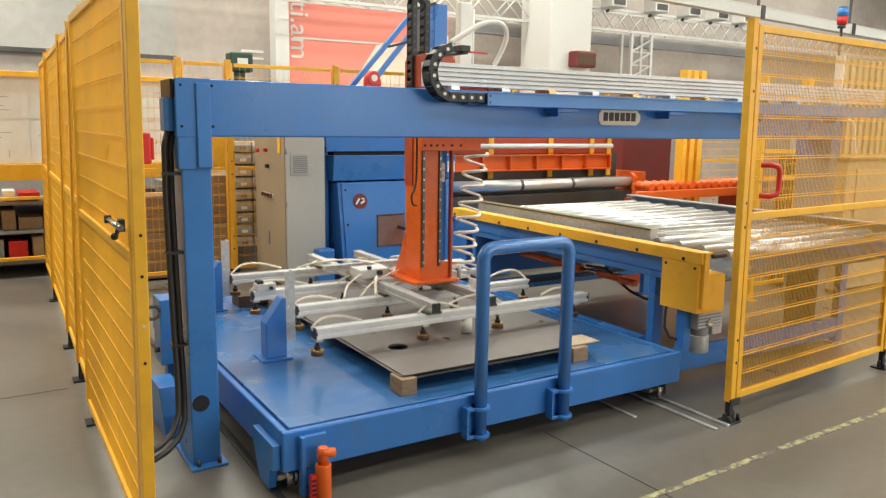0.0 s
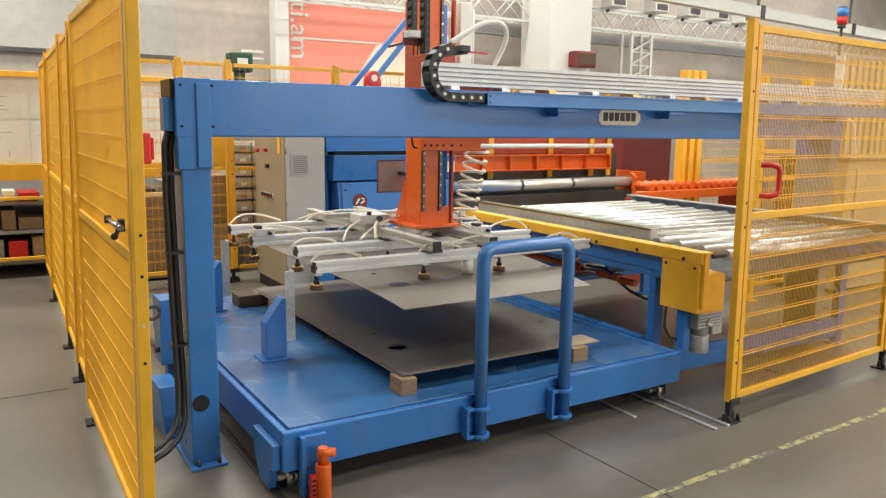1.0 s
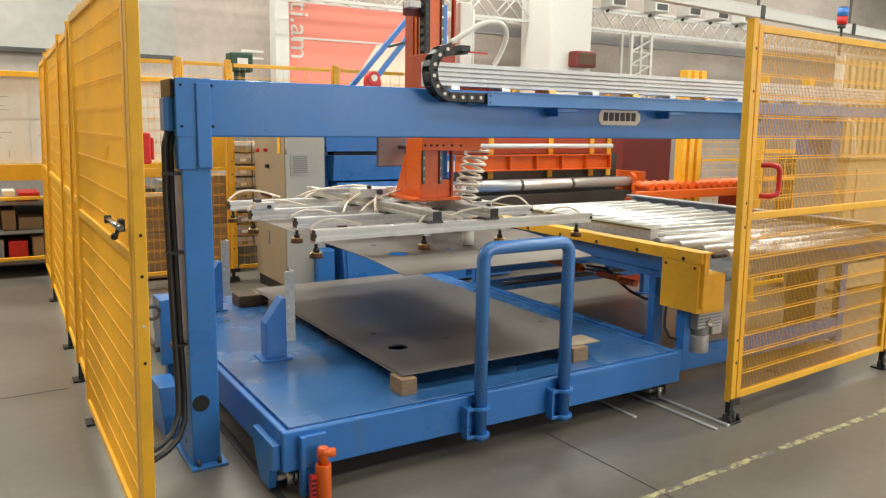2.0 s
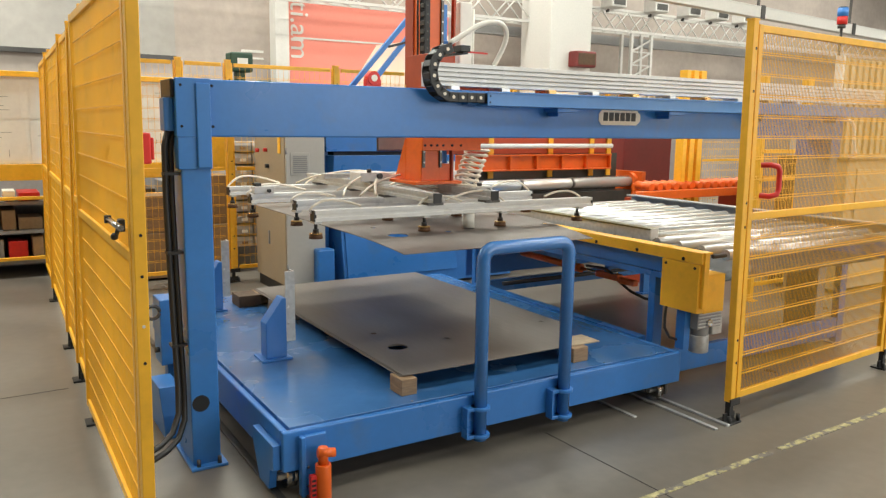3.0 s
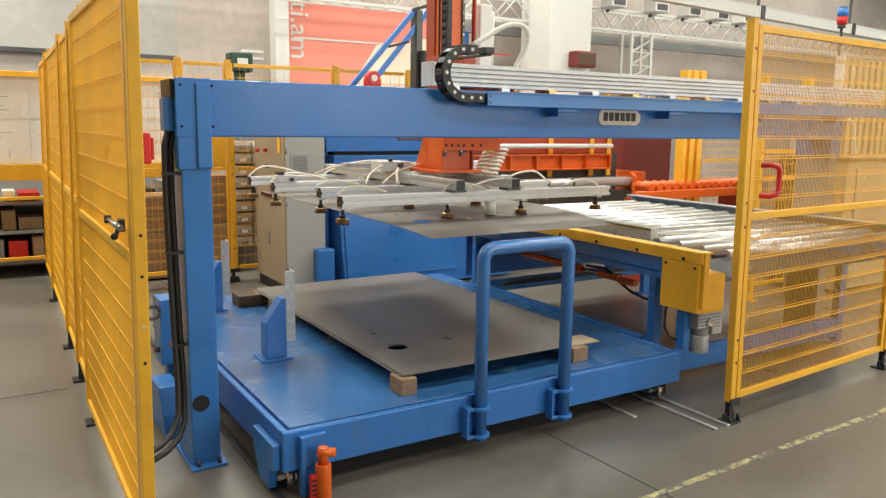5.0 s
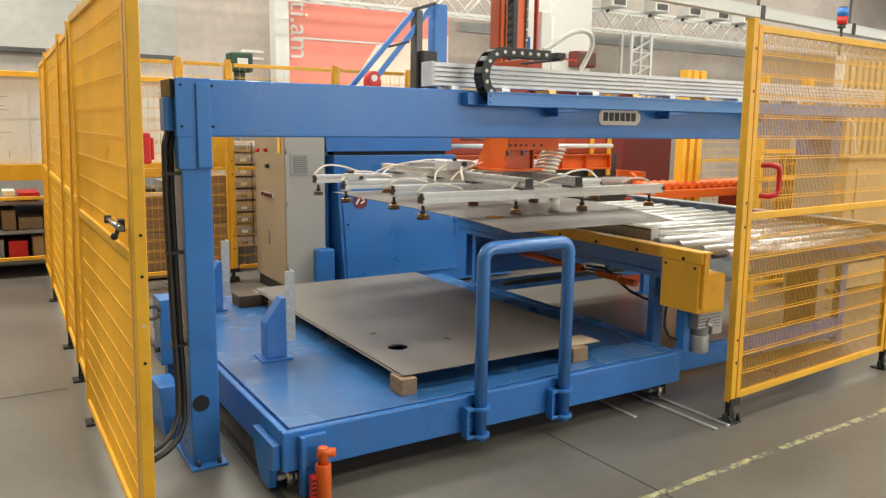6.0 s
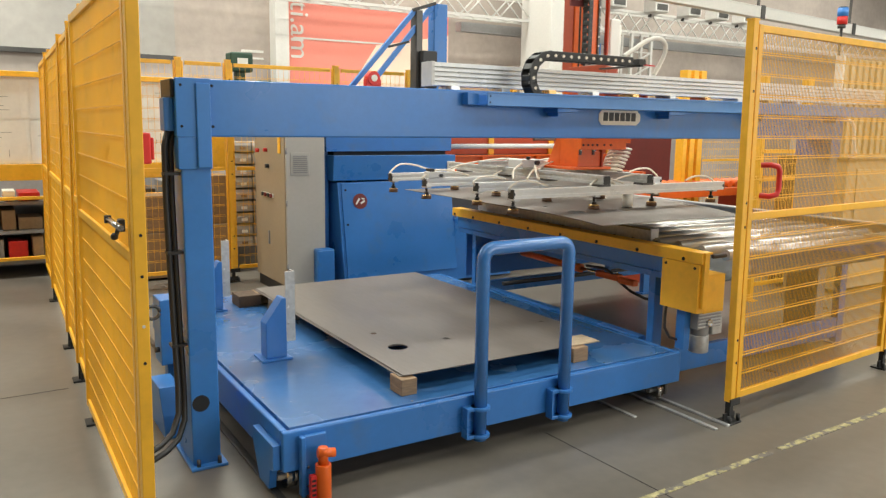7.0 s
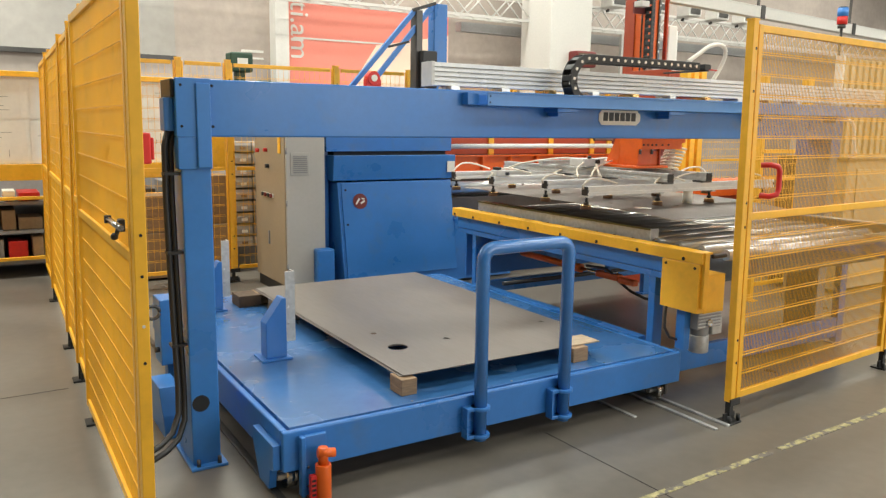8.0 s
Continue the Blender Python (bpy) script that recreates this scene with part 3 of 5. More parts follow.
badge = part("maker_plate", Geo().prism([(3.03, 1.512), (3.30, 1.512), (3.328, 1.535), (3.328, 1.572), (3.30, 1.595), (3.03, 1.595), (3.008, 1.572), (3.008, 1.535)], "y", 3.2345, 3.2385), WHITE, portal, "pale maker's plate with dark bars", 0.001)
for k in range(6):
    part("plate_mark", Geo().box(3.040 + k * 0.043, 3.074 + k * 0.043, 3.2325, 3.2344, 1.535, 1.582), BLACK, badge)
part("terminal_box", Geo().box(0.684, 0.724, 3.28, 3.36, 1.46, 1.595), BLUE, portal, bevel=0.006)
part("junction_cover", Geo().box(0.708, 0.7245, 3.26, 3.44, 1.596, 1.67), BLACK, portal, bevel=0.004)
cable = [(0.700, 3.30, 1.46), (0.685, 3.30, 1.40), (0.682, 3.30, 1.2), (0.684, 3.29, 0.9), (0.688, 3.28, 0.6), (0.692, 3.27, 0.36), (0.685, 3.25, 0.26), (0.65, 3.22, 0.19), (0.59, 3.18, 0.16), (0.50, 3.12, 0.15)]
part("cable_hose", Geo().tube(cable, 0.013, 10), BLACK, portal, "black corrugated cable hose")
part("cable_hose", Geo().tube([(c[0] + 0.026, c[1] + 0.01, c[2] - (0.035 if i > 4 else 0)) for i, c in enumerate(cable)], 0.013, 10), BLACK, portal, "black corrugated cable hose")
for z in (0.55, 0.95, 1.28):
    part("cable_clip", Geo().box(0.672, 0.736, 3.262, 3.318, z, z + 0.012), BLACK, portal)

# anchor shoe and eye block by the far side of the column
shoe = thing("anchor_shoe", (0.75, 3.85, 0), "blue steel anchor shoe on the floor", "anchor shoe")
part("shoe_body", Geo().prism([(3.62, 0.0), (3.95, 0.0), (3.95, 0.22), (3.74, 0.22), (3.66, 0.10)], "x", 0.70, 0.80), BLUE, shoe, bevel=0.004)
eye = thing("lifting_bracket", (0.80, 4.2, 0.3), "blue bracket with a steel lifting eye", "bracket")
part("bracket", Geo().box(0.80, 0.95, 4.15, 4.32, 0.20, 0.56), BLUE, eye, bevel=0.006)
part("lifting_eye", Geo().tube(arc((0.765, 4.15, 0.50), 0.035, 0, 350, 20, "xz"), 0.009, 8), DARK_STEEL, eye)
part("bracket_bolt", Geo().cyl((0.80, 4.2, 0.28), (0.775, 4.2, 0.28), 0.016, 8), DARK_STEEL, eye)
part("bracket_foot", Geo().box(0.84, 0.92, 4.2, 4.28, 0.0, 0.20), BLUE, eye, bevel=0.004)

# bolts along the table's fascia corner and small fittings
for x in (1.075, 1.135):
    for z in (0.05, 0.13):
        part("bracket_bolt", Geo().cyl((x, 2.750, z), (x, 2.745, z), 0.006, 6), DARK_STEEL, cart)
for x in (1.6, 2.15, 2.75, 3.1):
    part("plate_screw", Geo().cyl((x, 2.835, DT + 0.002), (x, 2.835, DT + 0.0035), 0.006, 8), DARK_STEEL, cart)
for y in (3.2, 3.7, 4.2, 4.7):
    part("plate_screw", Geo().cyl((1.04, y, DT + 0.002), (1.04, y, DT + 0.0035), 0.006, 8), DARK_STEEL, cart)

# ---- the roller table ----
rt_ = thing("roller_table", (4.2, 3.0, 0), "blue roller table with yellow guards and zinc rollers", "roller table")
part("side_beam", Geo().box(3.285, 3.345, 2.72, 5.10, 0.70, 0.80).box(3.291, 3.345, 2.72, 5.10, 0.66, 0.694).box(3.30, 3.345, 2.72, 5.10, 0.694, 0.70), BLUE, rt_, bevel=0.002)
part("side_beam", Geo().box(5.14, 5.20, 2.72, 5.10, 0.66, 0.80), BLUE, rt_, bevel=0.004)
guard = part("side_guard", Geo().prism([(2.66, 0.79), (5.12, 0.79), (5.12, 0.852), (2.66, 0.852)], "x", 3.243, 3.262).box(3.262, 3.33, 2.66, 5.12, 0.840, 0.852), YELLOW, rt_, "yellow sheet metal chain guard", 0.003)
for y in (2.78, 3.12, 3.46, 3.80, 4.14, 4.48, 4.82, 5.08):
    part("guard_bolt", Geo().cyl((3.238, y, 0.806), (3.243, y, 0.806), 0.010, 10), DARK, guard)
part("front_guard", Geo().box(3.263, 3.30, 2.652, 2.671, 0.55, 0.851), YELLOW, rt_, bevel=0.002)
for y in (3.02, 4.86):
    for x in (3.275, 5.13):
        lg = part("leg", Geo().box(x + 0.025, x + 0.10, y, y + 0.05, 0.01, 0.66), BLUE, rt_, bevel=0.004)
        part("leg_foot", Geo().box(x, x + 0.125, y - 0.02, y + 0.07, 0.0, 0.012), BLUE, lg)
part("floor_beam", Geo().box(3.376, 5.155, 3.025, 3.065, 0.05, 0.19), BLUE, rt_, bevel=0.004)
part("floor_beam", Geo().box(3.376, 5.155, 4.865, 4.905, 0.19, 0.285), BLUE, rt_, bevel=0.004)
part("floor_beam", Geo().box(3.285, 3.345, 3.11, 4.86, 0.19, 0.285), BLUE, rt_, bevel=0.004)
# added plate: stops light between the rollers so the space below stays dark
part("belly_plate", Geo().box(3.346, 5.139, 2.75, 5.09, 0.655, 0.665), DARK_STEEL, rt_)
part("rear_skirt", Geo().box(3.346, 5.139, 5.06, 5.075, 0.30, 0.654), BLUE, rt_, bevel=0.002)
part("under_brace", Geo().box(3.345, 5.14, 4.76, 4.82, 0.50, 0.58), BLUE, rt_, bevel=0.004)
part("fork_guide", Geo().box(3.424, 3.440, 3.19, 5.02, 0.806, 0.897), GALV, rt_, "grey steel alignment fence", 0.002)
part("fork_guide_edge", Geo().box(3.416, 3.490, 3.19, 5.02, 0.8972, 0.907), OLIVE, rt_, "dark olive edge strip")
part("guide_end", Geo().box(3.416, 3.478, 3.182, 3.1895, 0.845, 0.907), LIGHT_GREY, rt_)
for k in range(15):
    y = 2.672 + k * 0.1635
    r = part("roller", Geo().cyl((3.446, y, 0.826), (5.09, y, 0.826), 0.031, 22), ROLLER, rt_, "bright zinc plated conveyor roller")
    part("roller_shaft", Geo().cyl((3.345, y, 0.826), (5.14, y, 0.826), 0.012, 10), DARK_STEEL, r)
    part("roller_cap", Geo().cyl((5.09, y, 0.826), (5.10, y, 0.826), 0.027, 16), WHITE, r)
part("far_guard", Geo().box(5.205, 5.225, 2.70, 5.12, 0.74, 0.89).box(5.14, 5.205, 2.70, 5.12, 0.878, 0.89), GREY_PAINT, rt_, "grey-blue sheet metal guard", 0.003)
box = part("drive_cover", Geo().prism([(2.672, 0.52), (2.93, 0.52), (2.93, 0.7885), (2.672, 0.7885)], "x", 3.243, 3.30).box(3.3002, 3.46, 2.672, 2.93, 0.515, 0.725), YELLOW, rt_, "yellow sheet metal drive cover", 0.004)
for y, z in ((2.70, 0.765), (2.90, 0.765)):
    part("cover_bolt", Geo().cyl((3.240, y, z), (3.243, y, z), 0.008, 8), DARK, box)
mot = part("drive_motor", Geo().cyl((3.42, 2.79, 0.42), (3.42, 2.79, 0.26), 0.05, 22).box(3.33, 3.52, 2.73, 2.86, 0.41, 0.514), GREY_PAINT, rt_, "grey geared drive motor", 0.003)
part("motor_can", Geo().cyl((3.42, 2.79, 0.262), (3.42, 2.79, 0.36), 0.055, 22), GALV, mot, "grey motor can", 0.004)
part("terminal_box", Geo().box(3.47, 3.55, 2.74, 2.84, 0.36, 0.46), GALV, mot, bevel=0.006)
for k in range(5):
    part("cooling_fin", Geo().box(3.335, 3.515, 2.7245, 2.7299, 0.418 + k * 0.018, 0.424 + k * 0.018), GALV, mot)
part("motor_plate", Geo().box(3.285, 3.33, 2.78, 2.84, 0.29, 0.514), BLUE, rt_)
part("motor_shaft", Geo().cyl((3.42, 2.73, 0.44), (3.42, 2.715, 0.44), 0.022, 14), CHROME, mot)
part("motor_cable", Geo().tube([(3.29, 2.92, 0.52), (3.26, 2.90, 0.46), (3.24, 2.88, 0.40), (3.25, 2.85, 0.35), (3.31, 2.82, 0.33)], 0.008, 8), BLACK, rt_, "black motor cable")
cyl_ = part("pneumatic_cylinder", Geo().cyl((3.60, 4.66, 0.53), (3.60, 4.02, 0.522), 0.024, 14).cyl((3.60, 4.02, 0.522), (3.60, 3.98, 0.521), 0.031, 14), ORANGE, rt_, "orange pneumatic lifting cylinder")
part("cylinder_rod", Geo().cyl((3.60, 3.98, 0.52), (3.60, 3.80, 0.518), 0.013, 10), CHROME, cyl_)
part("cylinder_clevis", Geo().box(3.572, 3.628, 3.60, 3.81, 0.498, 0.540).box(3.578, 3.622, 3.46, 3.60, 0.488, 0.524), ORANGE, cyl_, bevel=0.005)
part("cylinder_fitting", Geo().cyl((3.575, 3.62, 0.545), (3.575, 3.62, 0.565), 0.018, 12), CHROME, cyl_)
part("cylinder_hanger", Geo().box(3.59, 3.61, 4.60, 4.64, 0.55, 0.656), BLUE, cyl_)
part("cylinder_hanger", Geo().box(3.59, 3.61, 3.70, 3.74, 0.54, 0.656), BLUE, cyl_)
part("air_hose", Geo().tube([(3.575, 3.90, 0.555), (3.575, 3.74, 0.565), (3.58, 3.66, 0.545), (3.60, 3.60, 0.49), (3.63, 3.53, 0.44), (3.67, 3.44, 0.405), (3.72, 3.34, 0.40), (3.78, 3.22, 0.40), (3.86, 3.05, 0.42)], 0.010, 8), BLACK, rt_, "black rubber air hose")
part("shaft_rail", Geo().cyl((3.345, 4.55, 0.33), (5.13, 4.55, 0.33), 0.016, 12), DARK_STEEL, rt_)

# ---- the carriage on the portal ----
CX = 2.28
car = thing("portal_carriage", (CX, 3.5, 1.7), "orange carriage travelling along the portal's guide profile", "carriage")
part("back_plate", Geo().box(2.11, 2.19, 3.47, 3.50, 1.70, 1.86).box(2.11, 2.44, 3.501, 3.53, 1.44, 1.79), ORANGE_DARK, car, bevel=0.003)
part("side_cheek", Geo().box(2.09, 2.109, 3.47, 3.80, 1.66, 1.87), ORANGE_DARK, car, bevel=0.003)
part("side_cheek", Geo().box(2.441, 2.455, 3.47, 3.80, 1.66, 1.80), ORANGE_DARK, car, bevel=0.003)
cg = Geo().box(2.165, 2.56, 3.74, 3.775, 1.355, 1.60)
part("lower_guide", cg, ORANGE, car, bevel=0.003)
for x in (2.18, 2.22, 2.26, 2.30, 2.36, 2.42):
    part("guide_bolt", Geo().cyl((x, 3.734, 1.385), (x, 3.74, 1.385), 0.007, 8), DARK, car)
part("lower_arm", Geo().box(2.41, 2.66, 3.80, 3.83, 1.395, 1.43), ORANGE, car, bevel=0.003)
part("top_clamp", Geo().box(2.20, 2.30, 3.72, 3.775, 1.80, 1.90), LIGHT_GREY, car, bevel=0.003)
part("chain_arm", Geo().box(2.035, 2.065, 3.14, 3.47, 1.835, 1.845).box(2.02, 2.075, 3.135, 3.205, 1.8455, 1.875), BLACK, car, "black chain end bracket", 0.002)
part("sensor_arm", Geo().bar((2.06, 3.22, 1.855), (2.23, 3.22, 1.852), 0.008, 0.008), RED, car, "thin red sensor arm")
part("balance_cylinder", Geo().box(2.458, 2.545, 3.83, 3.88, 1.46, 2.20), WHITE, car, "white balance cylinder", 0.008)
part("slim_tube", Geo().cyl((2.567, 3.86, 1.70), (2.567, 3.86, 2.17), 0.010, 12), WHITE, car)
hose_pts = [Vector((2.06, 3.3, 1.90)), Vector((2.14, 3.3, 1.945)), Vector((2.24, 3.3, 2.0)), Vector((2.33, 3.3, 2.02)), Vector((2.39, 3.3, 2.0)), Vector((2.41, 3.31, 1.95)), Vector((2.395, 3.33, 1.88)), Vector((2.365, 3.35, 1.81))]


def smooth_path(pts, n=6):
    pts = [Vector(p) for p in pts]
    pts = [2 * pts[0] - pts[1]] + pts + [2 * pts[-1] - pts[-2]]
    out = []
    for i in range(1, len(pts) - 2):
        a, b, c, d = pts[i - 1:i + 3]
        for k in range(n):
            t = k / n
            out.append(0.5 * (2 * b + (c - a) * t + (2 * a - 5 * b + 4 * c - d) * t * t + (3 * b - a - 3 * c + d) * t ** 3))
    return out + [pts[-2]]


part("supply_hose", Geo().tube(smooth_path(hose_pts), 0.013, 12), WHITE, car, "thick white supply hose")

# ---- the vacuum lifter ----
lift = thing("vacuum_lifter", (CX, 3.9, ZS), "orange lifting mast with an aluminium suction cup frame", "vacuum lifter")
mast = part("mast", Geo().box(2.185, 2.315, 3.79, 3.97, 0.60, 1.87), ORANGE, lift, "orange painted lifting mast", 0.004)
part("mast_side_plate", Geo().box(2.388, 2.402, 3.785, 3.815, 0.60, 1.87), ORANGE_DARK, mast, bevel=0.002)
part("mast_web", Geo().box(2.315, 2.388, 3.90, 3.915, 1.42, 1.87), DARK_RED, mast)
stroke = part("stroke_cylinder", Geo().box(2.332, 2.386, 3.835, 3.885, 0.70, 1.40), BLUE, mast, "slim blue lifting cylinder with a white tag", 0.006)
part("cylinder_tag", Geo().box(2.345, 2.372, 3.8315, 3.8345, 1.17, 1.28), PAPER, stroke)
part("tag_line", Geo().box(2.350, 2.366, 3.8300, 3.8313, 1.20, 1.208).box(2.350, 2.366, 3.8300, 3.8313, 1.235, 1.243), INK, stroke)
part("cylinder_foot", Geo().box(2.340, 2.378, 3.84, 3.88, 0.66, 0.70), LIGHT_GREY, stroke, bevel=0.003)
# thin strip added over the mast's west face, making its back half darker
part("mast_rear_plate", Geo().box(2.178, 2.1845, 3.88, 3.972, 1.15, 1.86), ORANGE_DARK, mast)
for x in (2.191, 2.302):
    r = part("linear_rail", Geo().box(x, x + 0.016, 3.778, 3.79, 0.68, 1.86), DARK_STEEL, mast, "dark steel linear rail", 0.001)
    for k in range(19):
        z = 0.71 + k * 0.06
        part("rail_screw", Geo().cyl((x + 0.008, 3.7765, z), (x + 0.008, 3.778, z), 0.0055, 8), ZINC, r)
part("flange", Geo().box(2.125, 2.435, 3.745, 4.115, 0.585, 0.602), ORANGE, mast, bevel=0.003)
part("skirt", Geo().prism([(3.971, 0.602), (4.105, 0.602), (3.971, 0.86)], "x", 2.185, 2.402), ORANGE, mast, bevel=0.002)
part("lower_web", Geo().box(2.3155, 2.3875, 3.80, 3.83, 0.602, 0.70), ORANGE, mast, bevel=0.002)
part("counter_plate", Geo().box(2.07, 2.25, 4.10, 4.106, 0.77, 0.955), GREY_PAINT, mast, "grey counter plate beside the mast", 0.012)
part("plate_stay", Geo().box(2.20, 2.26, 3.9705, 4.0995, 0.87, 0.89), DARK_STEEL, mast)
part("plate_rim", Geo().box(2.064, 2.0695, 4.098, 4.11, 0.764, 0.961).box(2.0696, 2.25, 4.098, 4.11, 0.764, 0.7695).box(2.0696, 2.25, 4.098, 4.11, 0.9555, 0.961), DARK_STEEL, mast)
part("mast_cable", Geo().tube(smooth_path([(2.155, 3.79, 1.6), (2.157, 3.79, 1.30), (2.15, 3.79, 1.16), (2.125, 3.79, 1.10), (2.14, 3.80, 1.05), (2.165, 3.80, 1.04)]), 0.006, 8), BLACK, mast, "thin black cable")


def profile(g, p, q, w, h):
    """Slotted aluminium profile: four ribs around a core."""
    p, q = Vector(p), Vector(q)
    d = (q - p).normalized()
    s = d.cross(Vector((0, 0, 1)))
    g.bar(p, q, w * 0.72, h * 0.9)
    for u in (-1, 1):
        for k in (-1, 1):
            o = s * (w * 0.33 * u) + Vector((0, 0, h * 0.33 * k))
            g.bar(p + o, q + o, w * 0.33, h * 0.34)
    return g


for x in (2.035, 2.395):
    b = part("cross_beam", profile(Geo(), (x, 3.36, 0.549), (x, 5.10, 0.549), 0.05, 0.052), GALV, lift, "grey aluminium cross beam", 0.001)
    part("end_cap", Geo().box(x - 0.024, x + 0.024, 3.352, 3.3595, 0.524, 0.574), BLACK, b)
part("spreader", profile(Geo(), (1.85, 4.42, 0.600), (2.60, 4.42, 0.600), 0.05, 0.032), GALV, lift, bevel=0.001)


def suction_cup(x, y, bar_ob, ztop=0.455):
    c = part("suction_cup", Geo().cyl((x, y, ZS + 0.001), (x, y, ZS + 0.022), 0.034, 20, 0.030).cyl((x, y, ZS + 0.022), (x, y, ZS + 0.03), 0.030, 20, 0.017), RUBBER, bar_ob, "brown rubber suction cup")
    part("cup_plate", Geo().cyl((x, y, ZS + 0.0235), (x, y, ZS + 0.0285), 0.0335, 18, 0.028), BRASS, bar_ob)
    part("cup_stem", Geo().cyl((x, y, ZS + 0.029), (x, y, ztop + 0.02), 0.0085, 10).cyl((x, y, ZS + 0.030), (x, y, ZS + 0.047), 0.015, 12), BLACK, bar_ob)
    return c


BARS = ((3.41, 1.376, 3.125, (1.388, 1.988, 2.474, 3.03)), (3.90, 1.47, 3.06, (1.478, 2.03, 2.50, 3.03)),
        (4.36, 1.37, 3.0, (1.385, 1.95, 2.52, 2.97)), (4.90, 1.40, 3.0, (1.425, 1.95, 2.52, 2.97)))
for y, x0, x1, cups in BARS:
    b = part("suction_bar", profile(Geo(), (x0, y, 0.485), (x1, y, 0.485), 0.052, 0.054), ALU, lift, "bright aluminium suction bar", 0.001)
    for x in (x0, x1):
        part("bar_cap", Geo().box(x - 0.006, x + 0.006, y - 0.025, y + 0.025, 0.459, 0.511), BLACK, b)
    for x in cups:
        suction_cup(x, y, b)
        part("cup_bracket", Geo().box(x - 0.018, x + 0.018, y - 0.034, y + 0.034, 0.449, 0.4595), GALV, b)
    for x in (2.035, 2.395):
        part("clamp", Geo().box(x - 0.045, x + 0.045, y - 0.04, y + 0.04, 0.5105, 0.524), DARK_STEEL, b)
part("vacuum_valve", Geo().cyl((2.264, 3.41, ZS + 0.004), (2.264, 3.41, 0.456), 0.032, 22), WHITE, lift, "white cylindrical vacuum sensor")
random.seed(4)
for bi, (y, x0, x1, cups) in enumerate(BARS):
    for i, x in enumerate(cups):
        side = 1 if i < 2 else -1
        reach = random.uniform(0.20, 0.34)
        s = Vector((x - 0.012 * side, y + 0.01, 0.495))
        e = Vector((x + side * reach, y + random.uniform(-0.02, 0.06), 0.525))
        top = random.uniform(0.035, 0.075)
        pts = [s, s + Vector((-0.010 * side, 0.0, 0.022)), s.lerp(e, 0.22) + Vector((0, 0.01, top)), s.lerp(e, 0.6) + Vector((0, 0.015, top * 0.75)), e]
        part("air_hose", Geo().tube(smooth_path(pts), 0.0062, 8), CREAM, lift, "cream plastic air hose")
for k in range(7):
    y = BARS[1 + k % 3][0]
    s = Vector((random.choice((1.75, 1.85, 2.55, 2.68)), y + random.uniform(-0.03, 0.03), 0.525))
    e = Vector((2.08 + 0.05 * k, 4.12 + random.uniform(-0.05, 0.08), 0.62))
    pts = [s, s.lerp(e, 0.25) + Vector((0, 0.03, 0.03)), s.lerp(e, 0.6) + Vector((0.03, 0.0, 0.045)), e]
    part("air_hose", Geo().tube(smooth_path(pts), 0.0062, 8), CREAM, lift, "cream plastic air hose")
for x, y in ((1.385, 4.36), (2.70, 4.36), (2.62, 3.90)):
    ej = part("vacuum_ejector", Geo().box(x, x + 0.12, y - 0.035, y + 0.035, 0.5125, 0.555), LIGHT_GREY, lift, "small silver and black vacuum ejector", 0.004)
    part("ejector_cap", Geo().box(x + 0.01, x + 0.045, y - 0.03, y + 0.03, 0.5555, 0.575), BLACK, ej, bevel=0.003)
    part("ejector_port", Geo().cyl((x + 0.085, y - 0.036, 0.53), (x + 0.085, y - 0.055, 0.53), 0.011, 10), BLACK, ej)
# a stiff hose from the front of the left cross beam down to the second bar
part("air_hose", Geo().tube(smooth_path([(2.02, 4.02, 0.60), (1.985, 3.97, 0.575), (1.955, 3.90, 0.52)]), 0.009, 8), CREAM, lift, "cream plastic air hose")
part("valve_block", Geo().box(1.93, 2.12, 4.05, 4.20, 0.586, 0.64), LIGHT_GREY, lift, bevel=0.004)
part("valve_knob", Geo().cyl((1.99, 4.06, 0.64), (1.99, 4.06, 0.660), 0.014, 14), BLACK, lift)
part("valve_knob", Geo().cyl((2.05, 4.05, 0.62), (2.05, 4.03, 0.62), 0.016, 14), BLACK, lift)
part("hose_post", Geo().cyl((2.50, 3.86, 0.58), (2.50, 3.86, 0.66), 0.012, 10), LIGHT_GREY, lift)
part("valve_block", Geo().box(2.45, 2.70, 4.10, 4.16, 0.585, 0.635), ALU, lift, bevel=0.004)

# coiled air hose: eight turns that follow the lifter
coil = thing("coiled_hose", (2.56, 3.82, 1.37), "cream coiled plastic air hose between carriage and lifter", "coiled hose")
TURNS = 8
turns = []
for k in range(TURNS):
    pts = [(2.56 + 0.068 * math.cos(a), 3.82 + 0.068 * math.sin(a), 1.37 + 0.078 * a / (2 * math.pi) - 0.039) for a in [2 * math.pi * j / 22 for j in range(23)]]
    turns.append(part("turn", Geo().tube(pts, 0.0085, 8), CREAM, coil))

# cable chain in the tray
CH_R, CH_LO, CH_Y, CH_P = 0.113, 1.632, 3.17, 0.052
chain = thing("cable_chain", (2.6, CH_Y, CH_LO), "black plastic cable chain with pale pins, looping over the tray", "cable chain")


def link_mesh(name, w, h, p, dot):
    g = Geo()
    g.box(-p * 0.60, p * 0.60, -w / 2, -w / 2 + 0.008, -h / 2, h / 2).box(-p * 0.60, p * 0.60, w / 2 - 0.008, w / 2, -h / 2, h / 2)
    g.box(-p * 0.30, p * 0.30, -w / 2 + 0.008, w / 2 - 0.008, h / 2 - 0.006, h / 2).box(-p * 0.30, p * 0.30, -w / 2 + 0.008, w / 2 - 0.008, -h / 2, -h / 2 + 0.006)
    pin = Geo().cyl((0, -w / 2 - 0.002, 0), (0, -w / 2 + 0.001, 0), dot, 10)
    return g, pin


